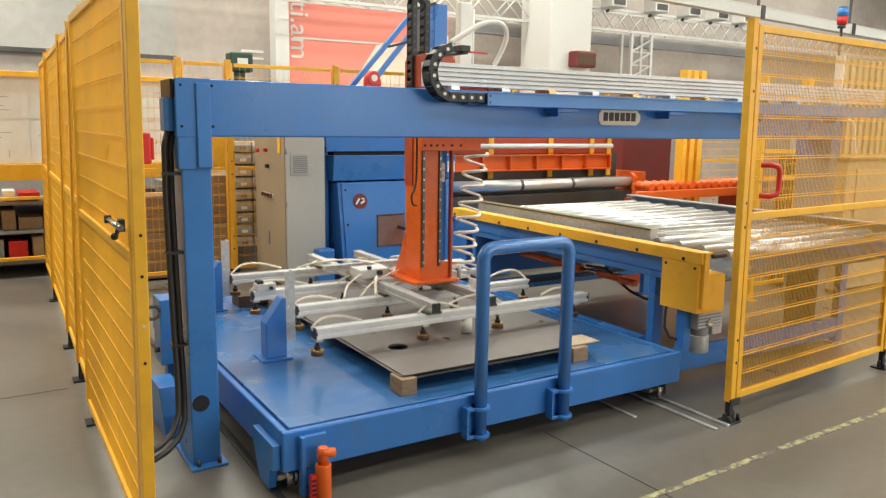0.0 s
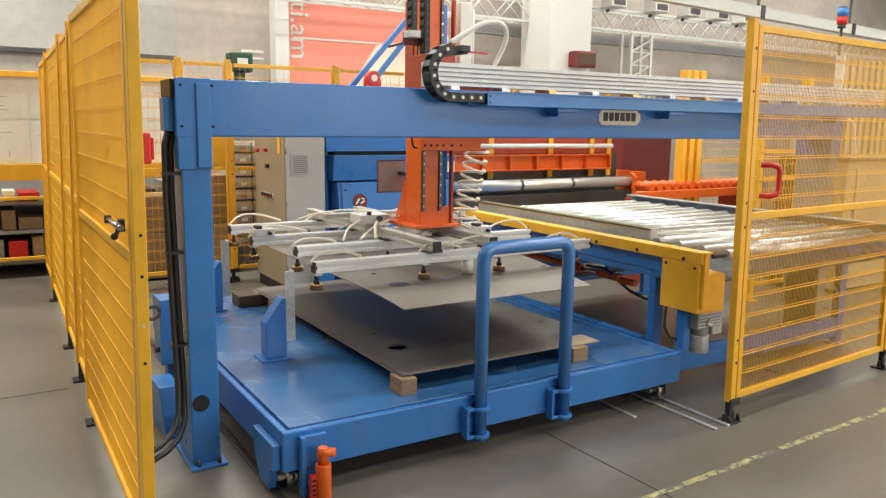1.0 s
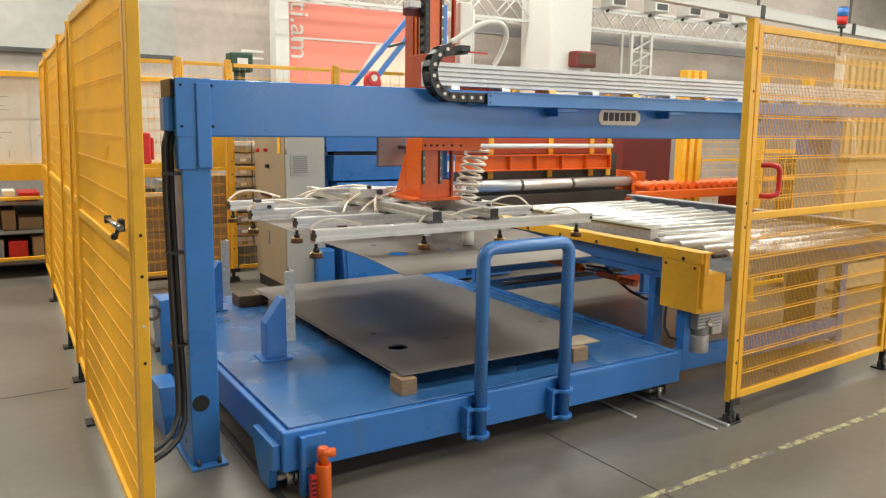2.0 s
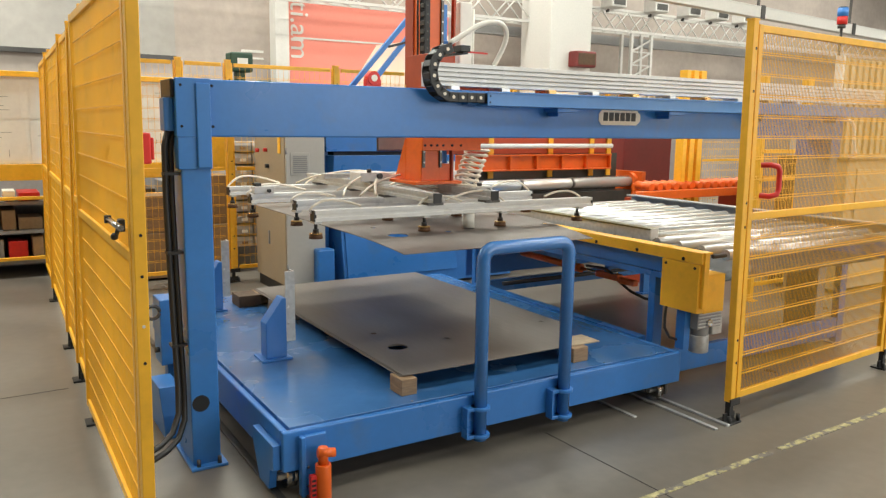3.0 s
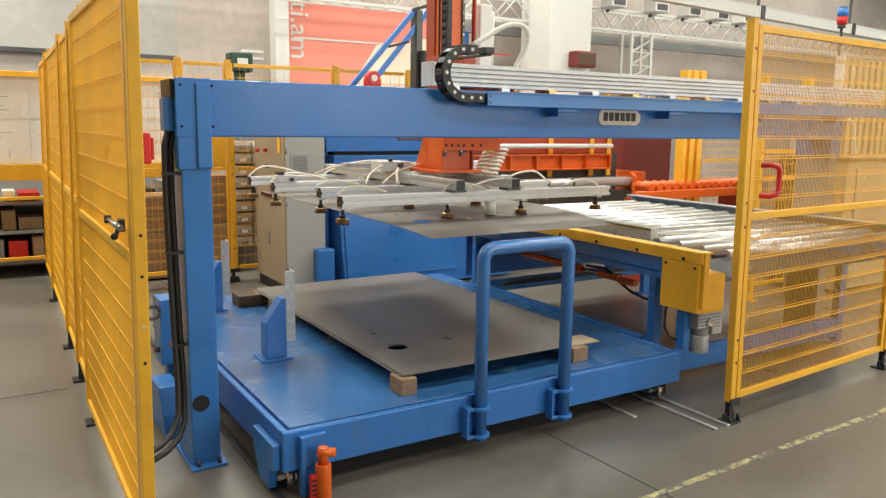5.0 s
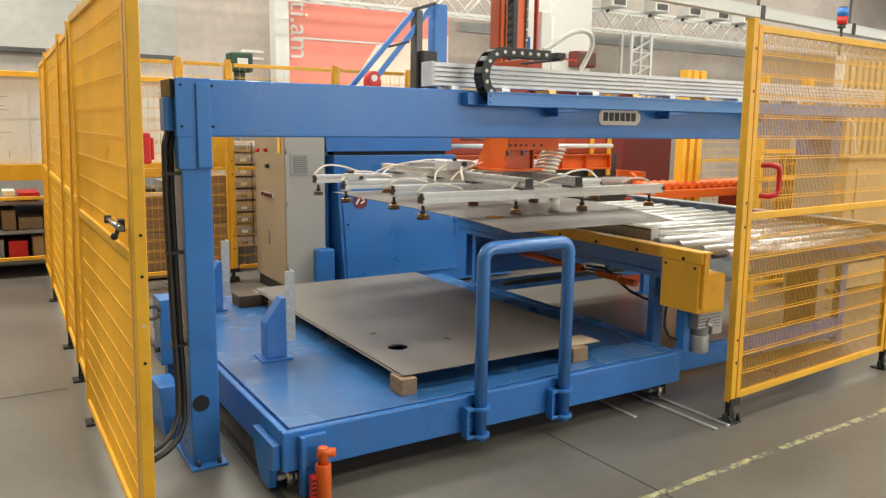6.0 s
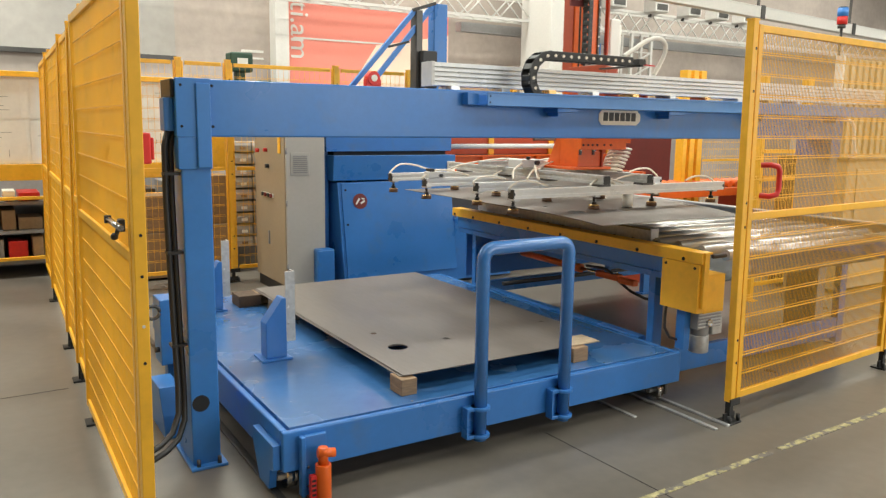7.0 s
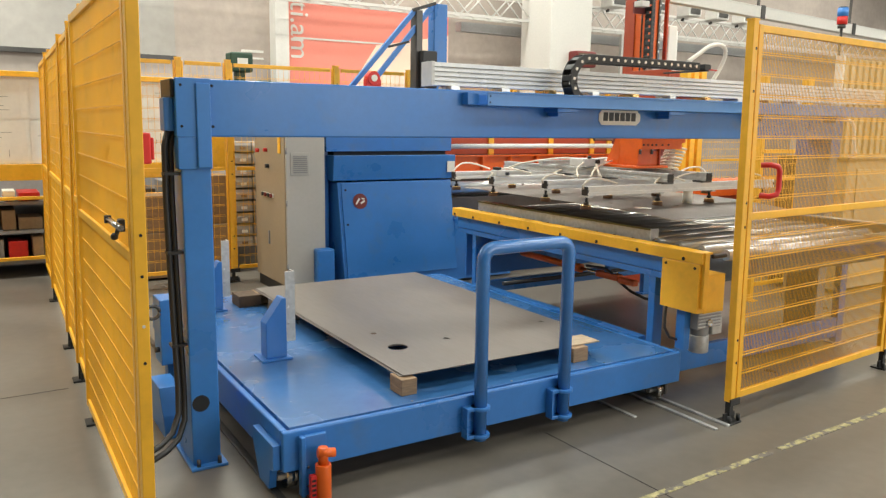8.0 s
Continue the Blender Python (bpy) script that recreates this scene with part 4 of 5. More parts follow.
def make_links(parent, n, w, h, p, dot, pin_mat):
    g, pin = link_mesh("link", w, h, p, dot)
    first = finish("link", g, BLACK, (0, 0, 0), 0.003)
    dotob = finish("pin", pin, pin_mat, (0, 0, 0), 0)
    dotob.parent = first
    first.parent = parent
    out = [first]
    for _ in range(n - 1):
        o, d = first.copy(), dotob.copy()
        scene.collection.objects.link(o)
        scene.collection.objects.link(d)
        d.parent = o
        out.append(o)
    return out


links = make_links(chain, 38, 0.075, 0.046, CH_P, 0.0085, CREAM)
vchain = thing("cable_chain", (2.17, 3.735, 1.86), "black plastic cable chain hanging beside the lifting mast", "cable chain")
vlinks = make_links(vchain, 19, 0.06, 0.034, 0.045, 0.004, DARK_STEEL)
part("chain_connector", Geo().box(2.055, 2.125, 3.70, 3.77, 1.635, 1.672), LIGHT_GREY, lift, "grey chain end connector", 0.004)
part("connector_arm", Geo().box(2.06, 2.185, 3.771, 3.785, 1.60, 1.67), DARK_RED, lift)

# ---- machines behind ----
press = thing("control_console", (3.3, 6.2, 0), "blue sheet metal machine housing with slanted front panels", "machine housing")
part("housing", Geo().box(2.66, 3.95, 6.45, 7.02, 0.02, 1.50), BLUE, press, bevel=0.006)
part("side_post", Geo().box(2.655, 2.715, 6.36, 6.4495, 0.0, 1.50), BLUE, press, bevel=0.004)
part("front_wedge", Geo().prism([(6.215, 0.985), (6.07, 0.15), (6.07, 0.02), (6.4495, 0.02), (6.4495, 0.985)], "x", 2.735, 3.91), BLUE, press, bevel=0.003)
part("front_panel", Geo().prism([(6.200, 0.985), (6.055, 0.15), (6.069, 0.15), (6.214, 0.985)], "x", 2.765, 3.90), BLUE, press, bevel=0.003)
part("lower_housing", Geo().box(3.915, 4.60, 6.14, 6.40, 0.02, 0.62), BLUE, press, bevel=0.006)
part("upper_panel", Geo().prism([(6.22, 1.00), (6.20, 1.22), (6.44, 1.22), (6.44, 1.00)], "x", 2.70, 3.955), BLUE, press, bevel=0.004)
part("top_panel", Geo().box(2.66, 3.955, 6.28, 6.4495, 1.255, 1.50), BLUE, press, bevel=0.004)
# near-black box fills the gap in place of its shade
part("slot", Geo().box(2.74, 3.90, 6.30, 6.44, 1.22, 1.255), DARK, press)
part("round_badge", Geo().cyl((2.934, 6.175, 0.818), (2.934, 6.162, 0.820), 0.068, 28), DARK_RED, press, "round dark red badge")
part("badge_mark", Geo().bar((2.89, 6.160, 0.795), (2.925, 6.160, 0.845), 0.006, 0.016).bar((2.935, 6.160, 0.80), (2.975, 6.160, 0.822), 0.006, 0.016).bar((2.945, 6.160, 0.845), (2.972, 6.160, 0.838), 0.006, 0.012), PAPER, press)
for x, z in ((2.80, 0.62), (2.80, 0.92), (3.9, 0.92)):
    part("panel_screw", Geo().cyl((x, 6.202 - (0.985 - z) * 0.1737, z), (x, 6.194 - (0.985 - z) * 0.1737, z), 0.010, 10), DARK, press)
part("tag", Geo().box(3.86, 3.94, 6.19, 6.199, 1.06, 1.16), PAPER, press)
stub = solid("blue_bollard", Geo().box(2.50, 2.66, 6.10, 6.22, 0.0, 0.42), BLUE, "short blue steel post beside the machine housing", "post", bevel=0.015)

cab = thing("electrical_cabinet", (2.45, 6.5, 0), "tall grey electrical cabinet with a vent grille", "cabinet")
part("cabinet_body", Geo().box(2.255, 2.62, 6.215, 7.0, 0.1, 1.72), CABINET_BEIGE, cab, bevel=0.004)
door = part("cabinet_door", Geo().box(2.262, 2.61, 6.195, 6.214, 0.11, 1.71), CABINET, cab, "pale grey cabinet door", 0.004)
part("plinth", Geo().box(2.27, 2.60, 6.22, 6.98, 0.0, 0.0995), BLACK, cab)
vent = part("vent_frame", Geo().box(2.30, 2.47, 6.188, 6.1945, 1.06, 1.25), CABINET, door, "", 0.002)
for k in range(9):
    part("vent_slat", Geo().box(2.322, 2.448, 6.183, 6.1875, 1.08 + k * 0.017, 1.09 + k * 0.017), GREY_PAINT, door)
for z in (0.25, 0.8, 1.24):
    part("hinge", Geo().cyl((2.262, 6.19, z), (2.262, 6.19, z + 0.05), 0.008, 8), GREY_PAINT, door)
for y, z in ((6.66, 1.26), (6.62, 1.12), (6.88, 1.25)):
    part("switch_knob", Geo().cyl((2.254, y, z), (2.225, y, z), 0.018, 14), RED if z > 1.2 else BLACK, cab)
part("isolator_plate", Geo().box(2.246, 2.2545, 6.50, 6.80, 0.845, 0.88), LIGHT_GREY, cab)
for k in range(4):
    part("push_button", Geo().cyl((2.246, 6.53 + k * 0.075, 0.863), (2.232, 6.53 + k * 0.075, 0.863), 0.019, 12), BLACK if k % 2 else DARK_RED, cab)
part("rating_plate", Geo().box(2.248, 2.2545, 6.3, 6.36, 1.24, 1.40), YELLOW, cab, "yellow warning plate")
part("door_lock", Geo().box(2.246, 2.2545, 6.62, 6.65, 0.42, 0.54), GREY_PAINT, cab)

# shearing line with its orange beam and large roller
line = thing("feed_line", (5.2, 6.5, 0), "orange feed line with a ribbed beam and a large steel roller", "feed line")
part("ribbed_beam", Geo().box(4.10, 6.26, 6.54, 6.60, 1.03, 1.20).box(4.10, 6.26, 6.49, 6.54, 1.03, 1.045).box(4.10, 6.26, 6.49, 6.54, 1.185, 1.20), ORANGE, line, bevel=0.003)
for k in range(7):
    x = 4.12 + k * 0.352
    part("stiffener", Geo().box(x, x + 0.02, 6.492, 6.54, 1.0455, 1.1845), ORANGE, line)
part("upper_sheet", Geo().box(4.0, 6.3, 6.62, 6.65, 1.205, 1.60), ORANGE_DARK, line, bevel=0.003)
part("pinch_bar", Geo().cyl((4.03, 6.5, 1.29), (6.26, 6.5, 1.29), 0.026, 16), ALU, line, "bright steel pinch bar")
# added dark sheet that hides the fence and keeps the gap dark
part("rear_panel", Geo().box(4.0, 6.5, 6.66, 6.68, 0.60, 1.204), DARK_STEEL, line)
part("large_roller", Geo().cyl((4.0, 6.45, 0.885), (6.5, 6.45, 0.885), 0.062, 28), ROLLER, line, "large polished steel roller")
for sx in (4.9, 5.6):
    part("roller_sleeve", Geo().cyl((sx, 6.45, 0.885), (sx + 0.04, 6.45, 0.885), 0.064, 28), DARK_STEEL, line)
part("roller_bearing", Geo().cyl((6.5, 6.45, 0.885), (6.56, 6.45, 0.885), 0.10, 20), ORANGE, line, bevel=0.004)
part("lower_shroud", Geo().box(4.0, 6.5, 6.40, 6.62, 0.60, 0.79), DARK_STEEL, line, bevel=0.003)
part("bed", Geo().box(4.0, 6.6, 6.42, 7.0, 0.02, 0.595), DARK_STEEL, line)
part("end_frame", Geo().box(6.56, 6.62, 6.3, 6.9, 0.0, 1.0), ORANGE, line, bevel=0.004)
for x in (4.62, 5.42, 6.02, 6.285):
    part("yellow_stay", Geo().box(x, x + 0.065, 6.60, 6.619, 0.95, 1.62), YELLOW, line, bevel=0.002)

roll2 = thing("side_conveyor", (6.2, 5.2, 0), "orange side conveyor with small cogged rollers", "conveyor")
part("conveyor_frame", Geo().box(5.32, 7.2, 5.17, 5.23, 0.82, 0.90), ORANGE, roll2, bevel=0.004)
part("conveyor_frame", Geo().box(5.60, 7.2, 5.45, 5.51, 0.88, 0.95), ORANGE, roll2, bevel=0.004)
for x in (5.5, 6.9):
    part("conveyor_leg", Geo().box(x, x + 0.08, 5.18, 5.50, 0, 0.82), ORANGE_DARK, roll2, bevel=0.003)
for k in range(14):
    x = 5.6 + k * 0.115
    part("cog_roller", Geo().cyl((x, 5.24, 0.93), (x, 5.44, 0.945), 0.038, 12), ORANGE, roll2)

for x, w in ((6.09, 0.055), (6.19, 0.07), (6.30, 0.075)):
    c = thing("guard_column", (x, 5.35, 0), "yellow steel guarding column", "guarding column", "guarding columns")
    part("shaft", Geo().box(x, x + w, 5.32, 5.42, 0.01, 2.07), YELLOW, c, bevel=0.005)
    part("base_plate", Geo().box(x - 0.02, x + w + 0.015, 5.29, 5.45, 0.0, 0.0095), YELLOW, c)
crate = solid("stacked_gratings", Geo().box(6.5, 6.75, 5.62, 5.85, 0.0, 1.5), GREY_PAINT, "grey steel cabinet behind the guarding columns", "cabinet", bevel=0.01)
solid("red_locker", Geo().box(6.70, 7.60, 6.75, 7.02, 0.0, 1.62), DARK_RED, "dark red steel locker cabinet", "locker", bevel=0.015)

ribbed = thing("ribbed_screen", (9.0, 5.0, 0), "tan ribbed sheet metal screen", "screen")
part("screen_sheet", Geo().box(8.15, 10.4, 5.0, 5.04, 0.05, 2.28), TAN, ribbed)
for k in range(18):
    part("rib", Geo().box(8.17 + k * 0.125, 8.21 + k * 0.125, 4.97, 4.9995, 0.06, 2.27), TAN, ribbed, bevel=0.004)
for x in (8.1, 10.41):
    part("screen_post", Geo().box(x, x + 0.045, 4.96, 5.05, 0, 2.3), WHITE, ribbed, bevel=0.003)
unit = thing("hydraulic_unit", (7.2, 4.1, 0), "brown painted machine unit behind the fence", "machine unit")
part("unit_body", Geo().box(6.75, 8.9, 4.0, 4.6, 0.03, 1.235), TAN, unit, bevel=0.012)
part("unit_top", Geo().box(6.72, 8.93, 3.97, 4.63, 1.236, 1.26), BROWN, unit, bevel=0.004)
part("unit_door", Geo().box(6.9, 7.6, 3.985, 3.9995, 0.15, 1.15), TAN, unit, bevel=0.004)
part("unit_side", Geo().box(6.56, 6.749, 4.30, 4.58, 0.03, 1.26), DARK_WOOD, unit, "dark brown side housing", 0.006)
part("pipe", Geo().tube(smooth_path([(6.80, 4.02, 1.272), (6.70, 3.95, 1.275), (6.60, 3.86, 1.30), (6.56, 3.85, 1.40), (6.535, 3.85, 1.53), (6.46, 3.85, 1.585), (6.25, 3.85, 1.59)]), 0.016, 10), WHITE, unit, "bent white pipe")
grey = thing("tall_cabinet", (6.7, 4.75, 0), "tall blue-grey sheet metal cabinet behind the fence", "cabinet")
part("body", Geo().box(6.98, 7.72, 4.78, 5.2, 0.05, 1.62), GREY_PAINT, grey, bevel=0.008)
part("door", Geo().box(7.0, 7.7, 4.765, 4.7795, 0.12, 1.58), GREY_PAINT, grey, bevel=0.004)
part("plinth", Geo().box(7.0, 7.7, 4.80, 5.18, 0.0, 0.0495), BLACK, grey)
for x, w in ((5.78, 0.05), (6.38, 0.085)):
    c = thing("guard_column", (x, 4.25, 0), "yellow steel guarding column with bolt holes", "guarding column", "guarding columns")
    part("shaft", Geo().box(x, x + w, 4.20, 4.27, 0.01, 1.95), YELLOW, c, bevel=0.004)
    part("base_plate", Geo().box(x - 0.02, x + w + 0.02, 4.16, 4.31, 0.0, 0.0095), YELLOW, c)
    for k in range(7):
        part("bolt_hole", Geo().cyl((x + w / 2, 4.198, 0.3 + k * 0.25), (x + w / 2, 4.201, 0.3 + k * 0.25), 0.009, 8), DARK, c)
inner = fence_panel("safety_fence", (5.84, 4.235), (6.37, 4.235), "yellow welded wire mesh bay between guarding columns", "inner safety fence", pitch=0.05, z1=1.33, slim=True, row_w=0.003)
solid("carton", Geo().box(6.12, 6.38, 3.98, 4.12, 0.0, 0.25), PALE_WOOD, "pale cardboard carton standing behind the fence", "carton", bevel=0.01)

# hoist arm with its ladder-like blue frame behind the beam
arm = thing("blue_hoist", (3.8, 6.6, 0), "blue steel mast with twin sloping arms", "hoist")
part("mast", Geo().box(3.94, 4.09, 6.60, 6.72, 1.50, 2.66), BLUE, arm, bevel=0.006)
part("slope_arm", Geo().bar((3.915, 6.62, 2.62), (3.05, 6.62, 1.62), 0.04, 0.045), BLUE, arm, bevel=0.003)
part("slope_arm", Geo().bar((3.74, 6.62, 2.585), (2.865, 6.62, 1.62), 0.04, 0.045), BLUE, arm, bevel=0.003)
part("cross_link", Geo().bar((3.44, 6.60, 2.22), (3.66, 6.60, 2.28), 0.022, 0.022), BLACK, arm)
part("cross_link", Geo().bar((3.70, 6.60, 2.575), (3.95, 6.60, 2.66), 0.03, 0.03), BLACK, arm)
part("slide_box", Geo().box(3.73, 3.80, 6.58, 6.70, 1.50, 2.58), DARK_STEEL, arm, bevel=0.006)
part("hinge_box", Geo().box(3.76, 3.92, 6.5, 6.59, 1.85, 2.20), BLACK, arm, bevel=0.008)
lampbox = thing("red_siren", (3.14, 6.4, 1.9), "red round signal horn beside the sloping arms", "signal horn")
part("body", Geo().cyl((3.17, 6.44, 1.91), (3.17, 6.36, 1.91), 0.062, 24).box(3.095, 3.245, 6.37, 6.43, 1.48, 1.9), RED, lampbox, bevel=0.003)
part("disc", Geo().cyl((3.17, 6.36, 1.91), (3.17, 6.352, 1.91), 0.03, 18), PAPER, lampbox)

# ---- far left racks ----
rack = thing("parts_rack", (0.5, 8.4, 0), "yellow framed parts rack with shelves of boxes", "rack")
for x in (-2.4, -0.9, 0.68, 2.05):
    part("rack_post", Geo().box(x, x + 0.06, 8.25, 8.31, 0, 1.95), YELLOW, rack, bevel=0.003)
part("rack_beam", Geo().box(-2.4, 2.11, 8.19, 8.249, 0.93, 1.08), YELLOW, rack, bevel=0.004)
part("rack_beam", Geo().box(-2.4, 2.11, 8.19, 8.249, 1.885, 1.935), YELLOW, rack, bevel=0.004)
for z in (0.745, 0.17):
    part("rack_beam", Geo().box(-2.4, 2.11, 8.20, 8.249, z, z + 0.03), YELLOW, rack, bevel=0.003)
for z in (0.715, 0.44, 0.15):
    part("shelf_board", Geo().box(-2.4, 2.11, 8.25, 8.9, z - 0.02, z + 0.012), GREY_PAINT, rack)
part("rack_back", Geo().box(-2.4, 2.11, 8.92, 8.95, 0, 1.93), GREY_PAINT, rack)
part("rack_panel", Geo().box(2.115, 2.75, 8.20, 8.23, 0.99, 1.50), YELLOW, rack, bevel=0.003)
board = thing("drawing_board", (0.3, 8.2, 1.5), "white notice board covered with technical drawings", "notice board")
part("panel", Geo().box(-2.3, 2.05, 8.23, 8.2495, 1.085, 1.88), PAPER, board)
random.seed(11)
for k in range(16):
    x = -2.25 + (k % 8) * 0.55 + random.uniform(-0.02, 0.02)
    z = 1.11 + (k // 8) * 0.39
    sh = part("drawing_sheet", Geo().box(x, x + 0.5, 8.226, 8.2295, z, z + 0.36), WHITE, board)
    g = Geo()
    for _ in range(9):
        a, b = x + random.uniform(0.03, 0.36), z + random.uniform(0.03, 0.30)
        if random.random() < 0.6:
            g.box(a, a + random.uniform(0.04, 0.12), 8.2245, 8.2259, b, b + 0.005)
        else:
            g.box(a, a + 0.005, 8.2245, 8.2259, b, min(b + random.uniform(0.03, 0.12), z + 0.35))
    part("drawing_lines", g, INK, sh)
random.seed(5)
for z, hmax in ((0.732, 0.15), (0.455, 0.22), (0.165, 0.24)):
    x = -2.3
    while x < 1.9:
        w = random.uniform(0.09, 0.22)
        h = random.uniform(0.45, 1.05) * hmax
        mt = random.choice((BROWN_BOX, BROWN_BOX, BROWN_BOX, BROWN_BOX, BROWN_BOX, RED, DARK_STEEL, GREY_PAINT, PAPER, PAPER))
        solid("storage_box", Geo().box(x, x + w, 8.26 + random.uniform(0, 0.06), 8.36 + random.uniform(0.15, 0.4), z, z + h), mt,
              {BROWN_BOX: "brown cardboard box on the rack", RED: "red plastic bin on the rack", DARK_STEEL: "dark steel part on the rack", GREY_PAINT: "grey metal box on the rack", BLACK: "black case on the rack", PAPER: "stack of white papers on the rack"}[mt], "box", "boxes on the rack", bevel=0.006)
        x += w + random.uniform(0.01, 0.07)

bins = thing("bin_rack", (2.3, 7.6, 0), "grey rack of small stacked bins", "bin rack")
for r_ in range(9):
    for c_ in range(2):
        x, z = 2.232 + c_ * 0.18, 0.26 + r_ * 0.119
        part("bin", Geo().prism([(7.55, z), (7.80, z), (7.80, z + 0.098), (7.57, z + 0.098), (7.55, z + 0.06)], "x", x, x + 0.165), BIN_GREY, bins, bevel=0.003)
        part("bin_label", Geo().box(x + 0.05, x + 0.11, 7.546, 7.5495, z + 0.02, z + 0.05), PAPER if (r_ * 3 + c_) % 4 else BROWN_BOX, bins)
part("bin_panel", Geo().box(2.215, 2.65, 7.802, 7.82, 0.0, 1.40), GREY_PAINT, bins)
low = thing("tool_trolley", (1.6, 8.0, 0), "brown wooden crate stack behind the rear fence", "crate")
part("crate", Geo().box(1.1, 1.75, 7.5, 7.9, 0.02, 0.45), BROWN_BOX, low, bevel=0.006)
part("crate", Geo().box(1.15, 1.7, 7.52, 7.88, 0.455, 0.8), WOOD, low, bevel=0.006)
part("crate", Geo().box(1.80, 2.19, 7.56, 7.9, 0.02, 0.50), BROWN_BOX, low, bevel=0.006)
part("crate", Geo().box(1.83, 2.17, 7.57, 7.9, 0.505, 0.98), BROWN_BOX, low, bevel=0.006)
gm = thing("green_machine", (2.75, 8.2, 1.9), "dark green machine head above the rear fence", "machine head")
part("head", Geo().box(2.38, 2.62, 8.1, 8.3, 2.02, 2.22), GREEN, gm, bevel=0.02)
part("head_window", Geo().box(2.45, 2.56, 8.09, 8.0995, 2.10, 2.16), PAPER, gm)
part("stand", Geo().box(2.45, 2.55, 8.15, 8.25, 0.0, 2.02), GREEN, gm, bevel=0.006)
random.seed(8)
for k in range(5):
    x = 2.42 + k * 0.17
    solid("stored_part", Geo().box(x, x + 0.15, 7.86, 7.98, 0.0, 1.86 + random.uniform(0.0, 0.07)), GREEN if k % 2 else GREY_PAINT, "dark machine part stored behind the fence", "machine part", "stored machine parts", bevel=0.01)

# ---- banner, truss, overhead ----
ban = thing("wall_banner", (6.3, 12.95, 2.8), "faded red banner with white vertical lettering on the hall wall", "banner")
part("cloth", Geo().box(4.77, 8.05, 12.955, 12.975, 2.0, 3.62), BANNER, ban)
part("pale_field", Geo().prism([(5.9, 2.0), (8.05, 2.0), (8.05, 3.2), (6.5, 2.92), (6.25, 2.55)], "y", 12.949, 12.9545), BANNER_PALE, ban)
part("stripe", Geo().bar((4.9, 12.946, 2.95), (7.2, 12.946, 2.96), 0.006, 0.03), COLUMN, ban)
cu = bpy.data.curves.new("banner_text", "FONT")
cu.body, cu.size, cu.extrude = "ti.am", 0.50, 0.002
cu.materials.append(COLUMN)
to = new("banner_text_curve", cu)
deps = bpy.context.evaluated_depsgraph_get()
tm = bpy.data.meshes.new_from_object(to.evaluated_get(deps))
bpy.data.objects.remove(to)
tx = new("lettering", tm)
tx.parent = ban
tx.location = (4.86 - 6.3, 12.946 - 12.95, 3.57 - 2.8)
tx.rotation_euler = (radians(90), radians(90), 0)
tagged(tx, "white vertical lettering")
note = solid("wall_lettering", Geo().box(4.0, 4.38, 12.985, 12.999, 2.66, 2.70).box(4.1, 4.38, 12.985, 12.999, 2.55, 2.58), COLUMN, "small pale lettering bars on the wall", "wall sign")

truss = thing("lattice_truss", (10, 12, 3.6), "white painted steel lattice truss under the roof", "truss")
TX0, TX1 = 1.0, 22.0
for y in (11.95, 12.25):
    for z in (3.44, 3.84):
        part("chord", Geo().box(TX0, TX1, y, y + 0.05, z, z + 0.05), LIGHT_GREY, truss)
g = Geo()
k = 0
x = TX0
while x < TX1 - 0.4:
    for y in (11.975, 12.275):
        a, b = (3.49, 3.84) if k % 2 else (3.84, 3.49)
        g.cyl((x, y, a), (x + 0.36, y, b), 0.016, 6)
    g.cyl((x, 11.975, 3.465), (x + 0.36, 12.275, 3.465), 0.014, 6)
    x += 0.36
    k += 1
part("lattice", g, LIGHT_GREY, truss)
solid("roof_beam", Geo().box(8.05, X1, 12.5, 12.7, 3.25, 3.42), GREY_PAINT, "grey steel wall beam below the truss", "beam", kind="structure")
for x in (11.0, 12.2, 13.2, 14.1, 15.0):
    t_ = thing("floodlight", (x, 11.8, 3.9), "small grey lamp housing on the truss, switched off", "lamp housing", "lamp housings")
    part("housing", Geo().box(x, x + 0.40, 11.6, 11.94, 3.86, 4.14), LIGHT_GREY, t_, bevel=0.02)
    part("clamp", Geo().box(x + 0.2, x + 0.25, 11.9405, 11.99, 3.80, 3.95), DARK_STEEL, t_)
    part("glass", Geo().box(x + 0.05, x + 0.35, 11.59, 11.5995, 3.90, 4.02), DARK_STEEL, t_)
tower = thing("lattice_tower", (12.2, 12.05, 0), "white lattice steel tower carrying the truss", "tower")
for tx_ in (11.93, 12.5):
    for ty_ in (11.96, 12.25):
        part("tower_leg", Geo().box(tx_, tx_ + 0.06, ty_, ty_ + 0.06, 0, 3.439), LIGHT_GREY, tower)
for k in range(12):
    z = 0.1 + k * 0.27
    part("tower_brace", Geo().bar((11.96, 11.985, z), (12.53, 11.985, z + 0.27), 0.03, 0.03), LIGHT_GREY, tower)
    part("tower_rung", Geo().bar((11.96, 11.985, z), (12.53, 11.985, z), 0.025, 0.025), LIGHT_GREY, tower)
spk = thing("loudspeaker", (9.9, 11.25, 2.7), "dark brown loudspeaker box on the white column", "loudspeaker")
part("cabinet", Geo().box(9.66, 10.15, 11.05, 11.299, 2.60, 2.89), DARK_RED, spk, bevel=0.03)
part("grille", Geo().box(9.70, 10.11, 11.04, 11.0495, 2.64, 2.85), DARK_WOOD, spk, bevel=0.004)
duct = thing("overhead_duct", (9.0, 6.6, 3.0), "long white overhead cable duct", "cable duct")
dy_ = lambda x: 7.0 + 0.1117 * (x - 8.84)
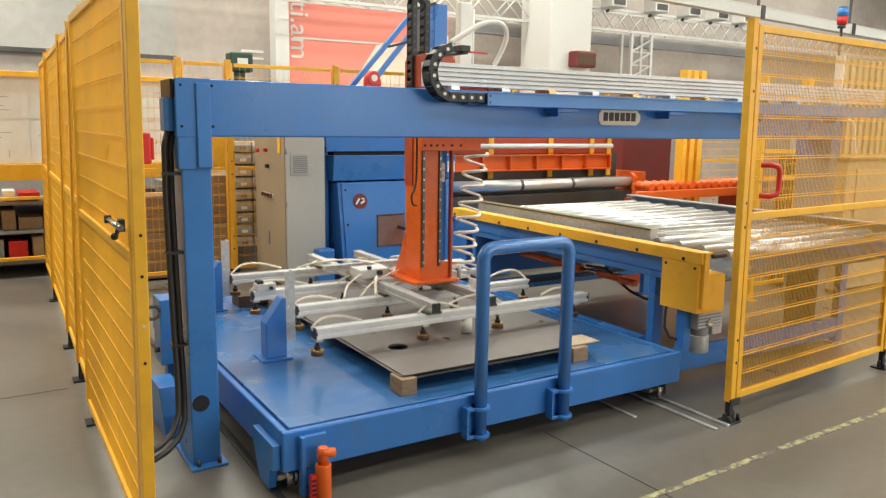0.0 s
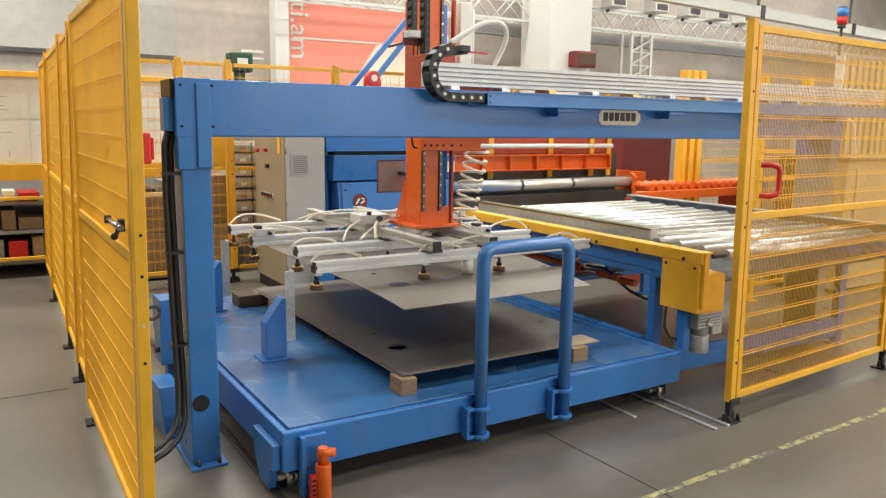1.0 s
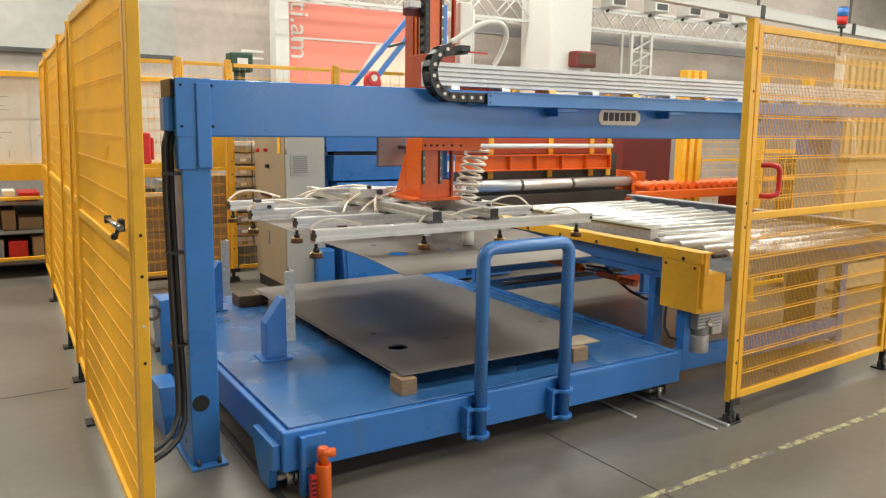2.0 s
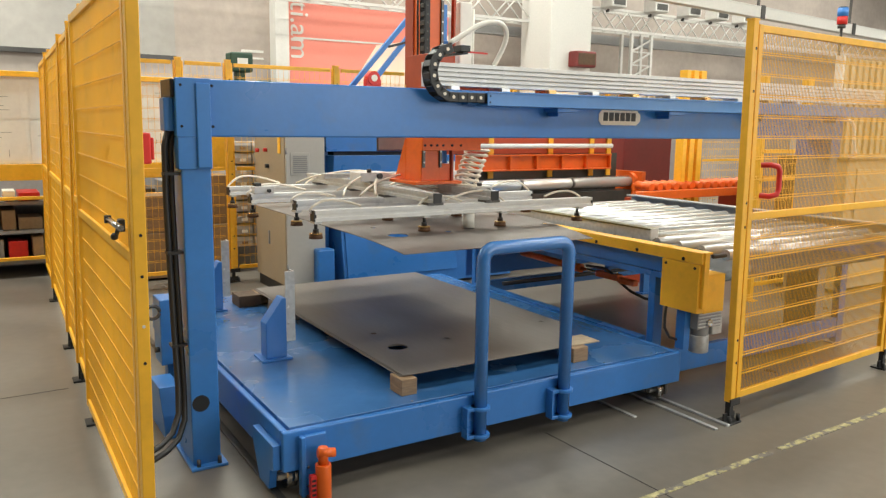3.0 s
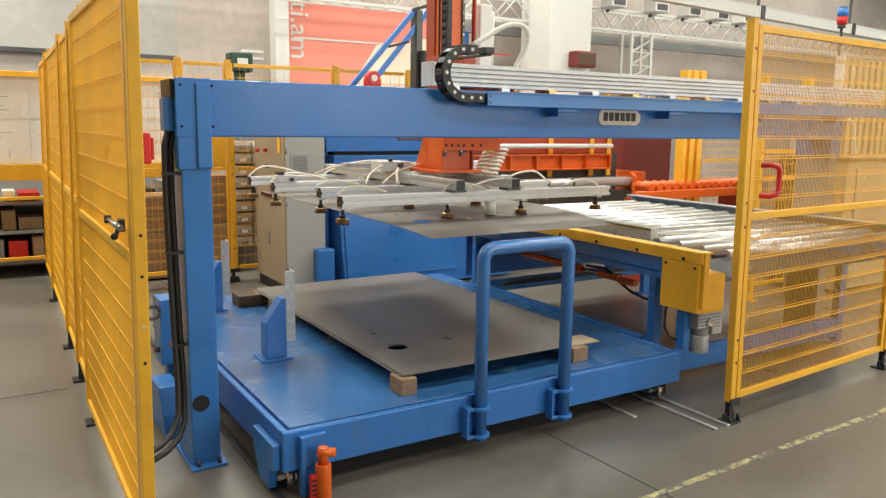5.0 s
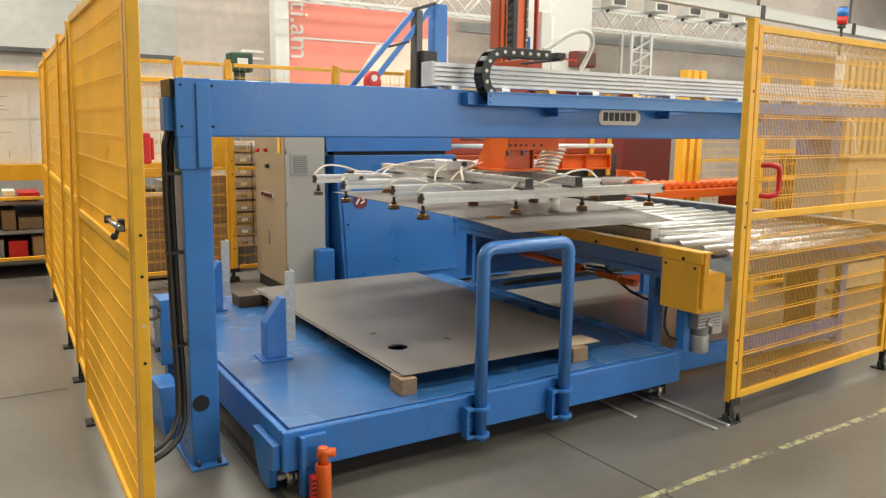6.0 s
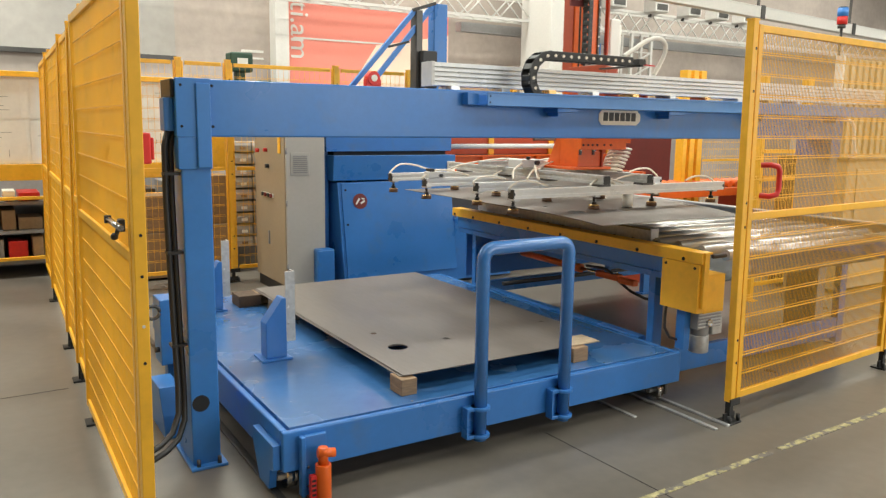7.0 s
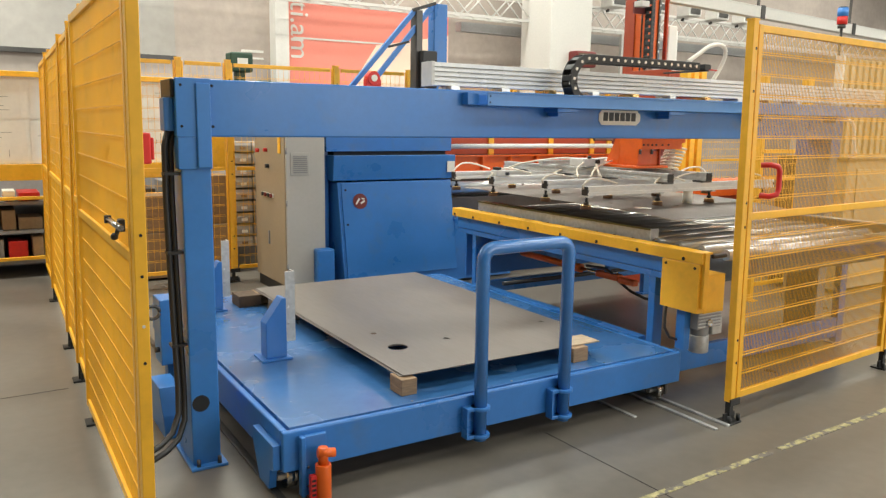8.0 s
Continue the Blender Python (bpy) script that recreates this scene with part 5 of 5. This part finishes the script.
part("duct", Geo().bar((5.2, dy_(5.2), 3.09), (16.5, dy_(16.5), 3.09), 0.12, 0.15), COLUMN, duct, bevel=0.006)
part("duct_lip", Geo().bar((5.2, dy_(5.2) - 0.064, 3.158), (16.5, dy_(16.5) - 0.064, 3.158), 0.006, 0.014), LIGHT_GREY, duct)
for x in (6.7, 9.42, 12.1, 14.8):
    part("duct_hanger", Geo().box(x, x + 0.03, dy_(x), dy_(x) + 0.03, 3.165, HALL_H), DARK_STEEL, duct)
    part("duct_joint", Geo().box(x - 0.03, x + 0.06, dy_(x) - 0.075, dy_(x) - 0.068, 3.0, 3.18), DARK_STEEL, duct)
and_ = thing("signal_light", (9.75, 6.0, 2.6), "stack light with blue and red lenses on a post", "signal light")
part("pole", Geo().cyl((9.69, 6.0, 0.0), (9.69, 6.0, 2.80), 0.018, 10).cyl((9.69, 6.0, 2.80), (9.69, 6.0, 2.846), 0.05, 16), DARK_STEEL, and_)
part("red_lens", Geo().cyl((9.69, 6.0, 2.847), (9.69, 6.0, 2.945), 0.062, 18), RED, and_)
part("blue_lens", Geo().cyl((9.69, 6.0, 2.946), (9.69, 6.0, 3.05), 0.066, 18), BLUE, and_)
part("cap", Geo().cyl((9.69, 6.0, 3.05), (9.69, 6.0, 3.066), 0.066, 18, 0.05), BLACK, and_)
# housings for the assumed lamps, all above the view
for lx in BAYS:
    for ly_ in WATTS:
        f_ = thing("ceiling_lamp", (lx, ly_, HALL_H - 0.3), "long white ceiling lamp housing, assumed, out of view", "ceiling lamp", "ceiling lamps")
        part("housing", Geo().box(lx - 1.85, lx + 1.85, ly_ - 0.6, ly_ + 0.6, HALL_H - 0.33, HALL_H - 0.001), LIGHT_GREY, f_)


# ---- everything that moves ----
LIFT = ((0.0, 0.0), (0.1, 0.05), (0.2, 0.095), (0.3, 0.137), (0.5, 0.210), (0.75, 0.274), (1.0, 0.328), (1.5, 0.416), (2.0, 0.484),
        (2.5, 0.536), (3.0, 0.578), (3.5, 0.620), (3.8, 0.636), (4.0, 0.640), (8.0, 0.640))
TRAVEL = ((0.0, 0.0), (4.0, 0.0), (4.25, 0.002), (4.5, 0.015), (4.75, 0.062), (5.0, 0.14), (5.5, 0.345), (6.0, 0.592), (6.5, 0.893), (7.0, 1.172), (7.5, 1.462), (8.0, 1.712))
STEPS = [0.0, 0.1, 0.2, 0.3] + [0.25 * k for k in range(2, 33)]


def value(rows, t):
    """Smooth value of a table of times, by a monotone cubic."""
    n = len(rows)
    for i in range(n - 1):
        (a, u), (b, w) = rows[i], rows[i + 1]
        if a <= t <= b:
            sec = (w - u) / (b - a)

            def slope(j):
                if j <= 0:
                    return (rows[1][1] - rows[0][1]) / (rows[1][0] - rows[0][0])
                if j >= n - 1:
                    return (rows[-1][1] - rows[-2][1]) / (rows[-1][0] - rows[-2][0])
                l = (rows[j][1] - rows[j - 1][1]) / (rows[j][0] - rows[j - 1][0])
                r = (rows[j + 1][1] - rows[j][1]) / (rows[j + 1][0] - rows[j][0])
                return 0.0 if l * r <= 0 else 2 * l * r / (l + r)

            h = b - a
            s = (t - a) / h
            m0, m1 = slope(i), slope(i + 1)
            return (1 + 2 * s) * (1 - s) ** 2 * u + s * (1 - s) ** 2 * h * m0 + s * s * (3 - 2 * s) * w + s * s * (s - 1) * h * m1
    return rows[-1][1]


def chain_point(s, xc):
    """Place and turn at the length s along the tray chain whose bend stands at xc."""
    run = 3.62 - xc
    if s < run:
        return 3.62 - s, CH_LO, 180.0
    s -= run
    if s < math.pi * CH_R:
        a = s / CH_R
        return xc - CH_R * math.sin(a), CH_LO + CH_R - CH_R * math.cos(a), 180.0 + math.degrees(a)
    s -= math.pi * CH_R
    return xc + s, CH_LO + 2 * CH_R, 360.0


VR = 0.040


def vchain_point(s, zc):
    """The mast chain: up from the carriage, over the bend at zc, and down to the mast."""
    run = zc - 1.89
    if s < run:
        return 2.170, 1.89 + s, 90.0
    s -= run
    if s < math.pi * VR:
        a = s / VR
        return 2.170 - VR + VR * math.cos(a), zc + VR * math.sin(a), 90.0 + math.degrees(a)
    s -= math.pi * VR
    return 2.170 - 2 * VR, zc - s, 270.0


def motions():
    walk(car, [(t, pose(CX + value(TRAVEL, t), 3.5, 1.7)) for t in STEPS])
    walk(lift, [(t, pose(CX + value(TRAVEL, t), 3.9, ZS + value(LIFT, t))) for t in STEPS])
    walk(lifted, [(t, pose(2.28 + value(TRAVEL, t), 3.9, ZS + value(LIFT, t))) for t in STEPS])
    for i, ob in enumerate(links):
        rows = []
        for t in STEPS:
            x, z, a = chain_point(0.026 + i * CH_P, 1.985 + value(TRAVEL, t) / 2)
            rows.append((t, pose(x - 2.6, 0, z - CH_LO, 0, a, 0)))
        walk(ob, rows)
    walk(vchain, [(t, pose(2.17 + value(TRAVEL, t), 3.735, 1.86)) for t in STEPS])
    for i, ob in enumerate(vlinks):
        rows = []
        for t in STEPS:
            x, z, a = vchain_point(0.022 + i * 0.045, 2.135 + value(LIFT, t) / 2)
            rows.append((t, pose(x - 2.17, 0, z - 1.86, 0, -a, 0)))
        walk(ob, rows)
    walk(coil, [(t, pose(2.56 + value(TRAVEL, t), 3.82, 1.37)) for t in STEPS])
    for k, ob in enumerate(turns):
        rows = []
        for t in STEPS:
            up = value(LIFT, t)
            u = (k + 0.5) / TURNS
            low_z = -0.72 + up * 0.84
            rows.append((t, pose(0.03 - 0.10 * u, 0, -0.02 + low_z * u, 0, 8 + 14 * up, 0)))
        walk(ob, rows)


motions()
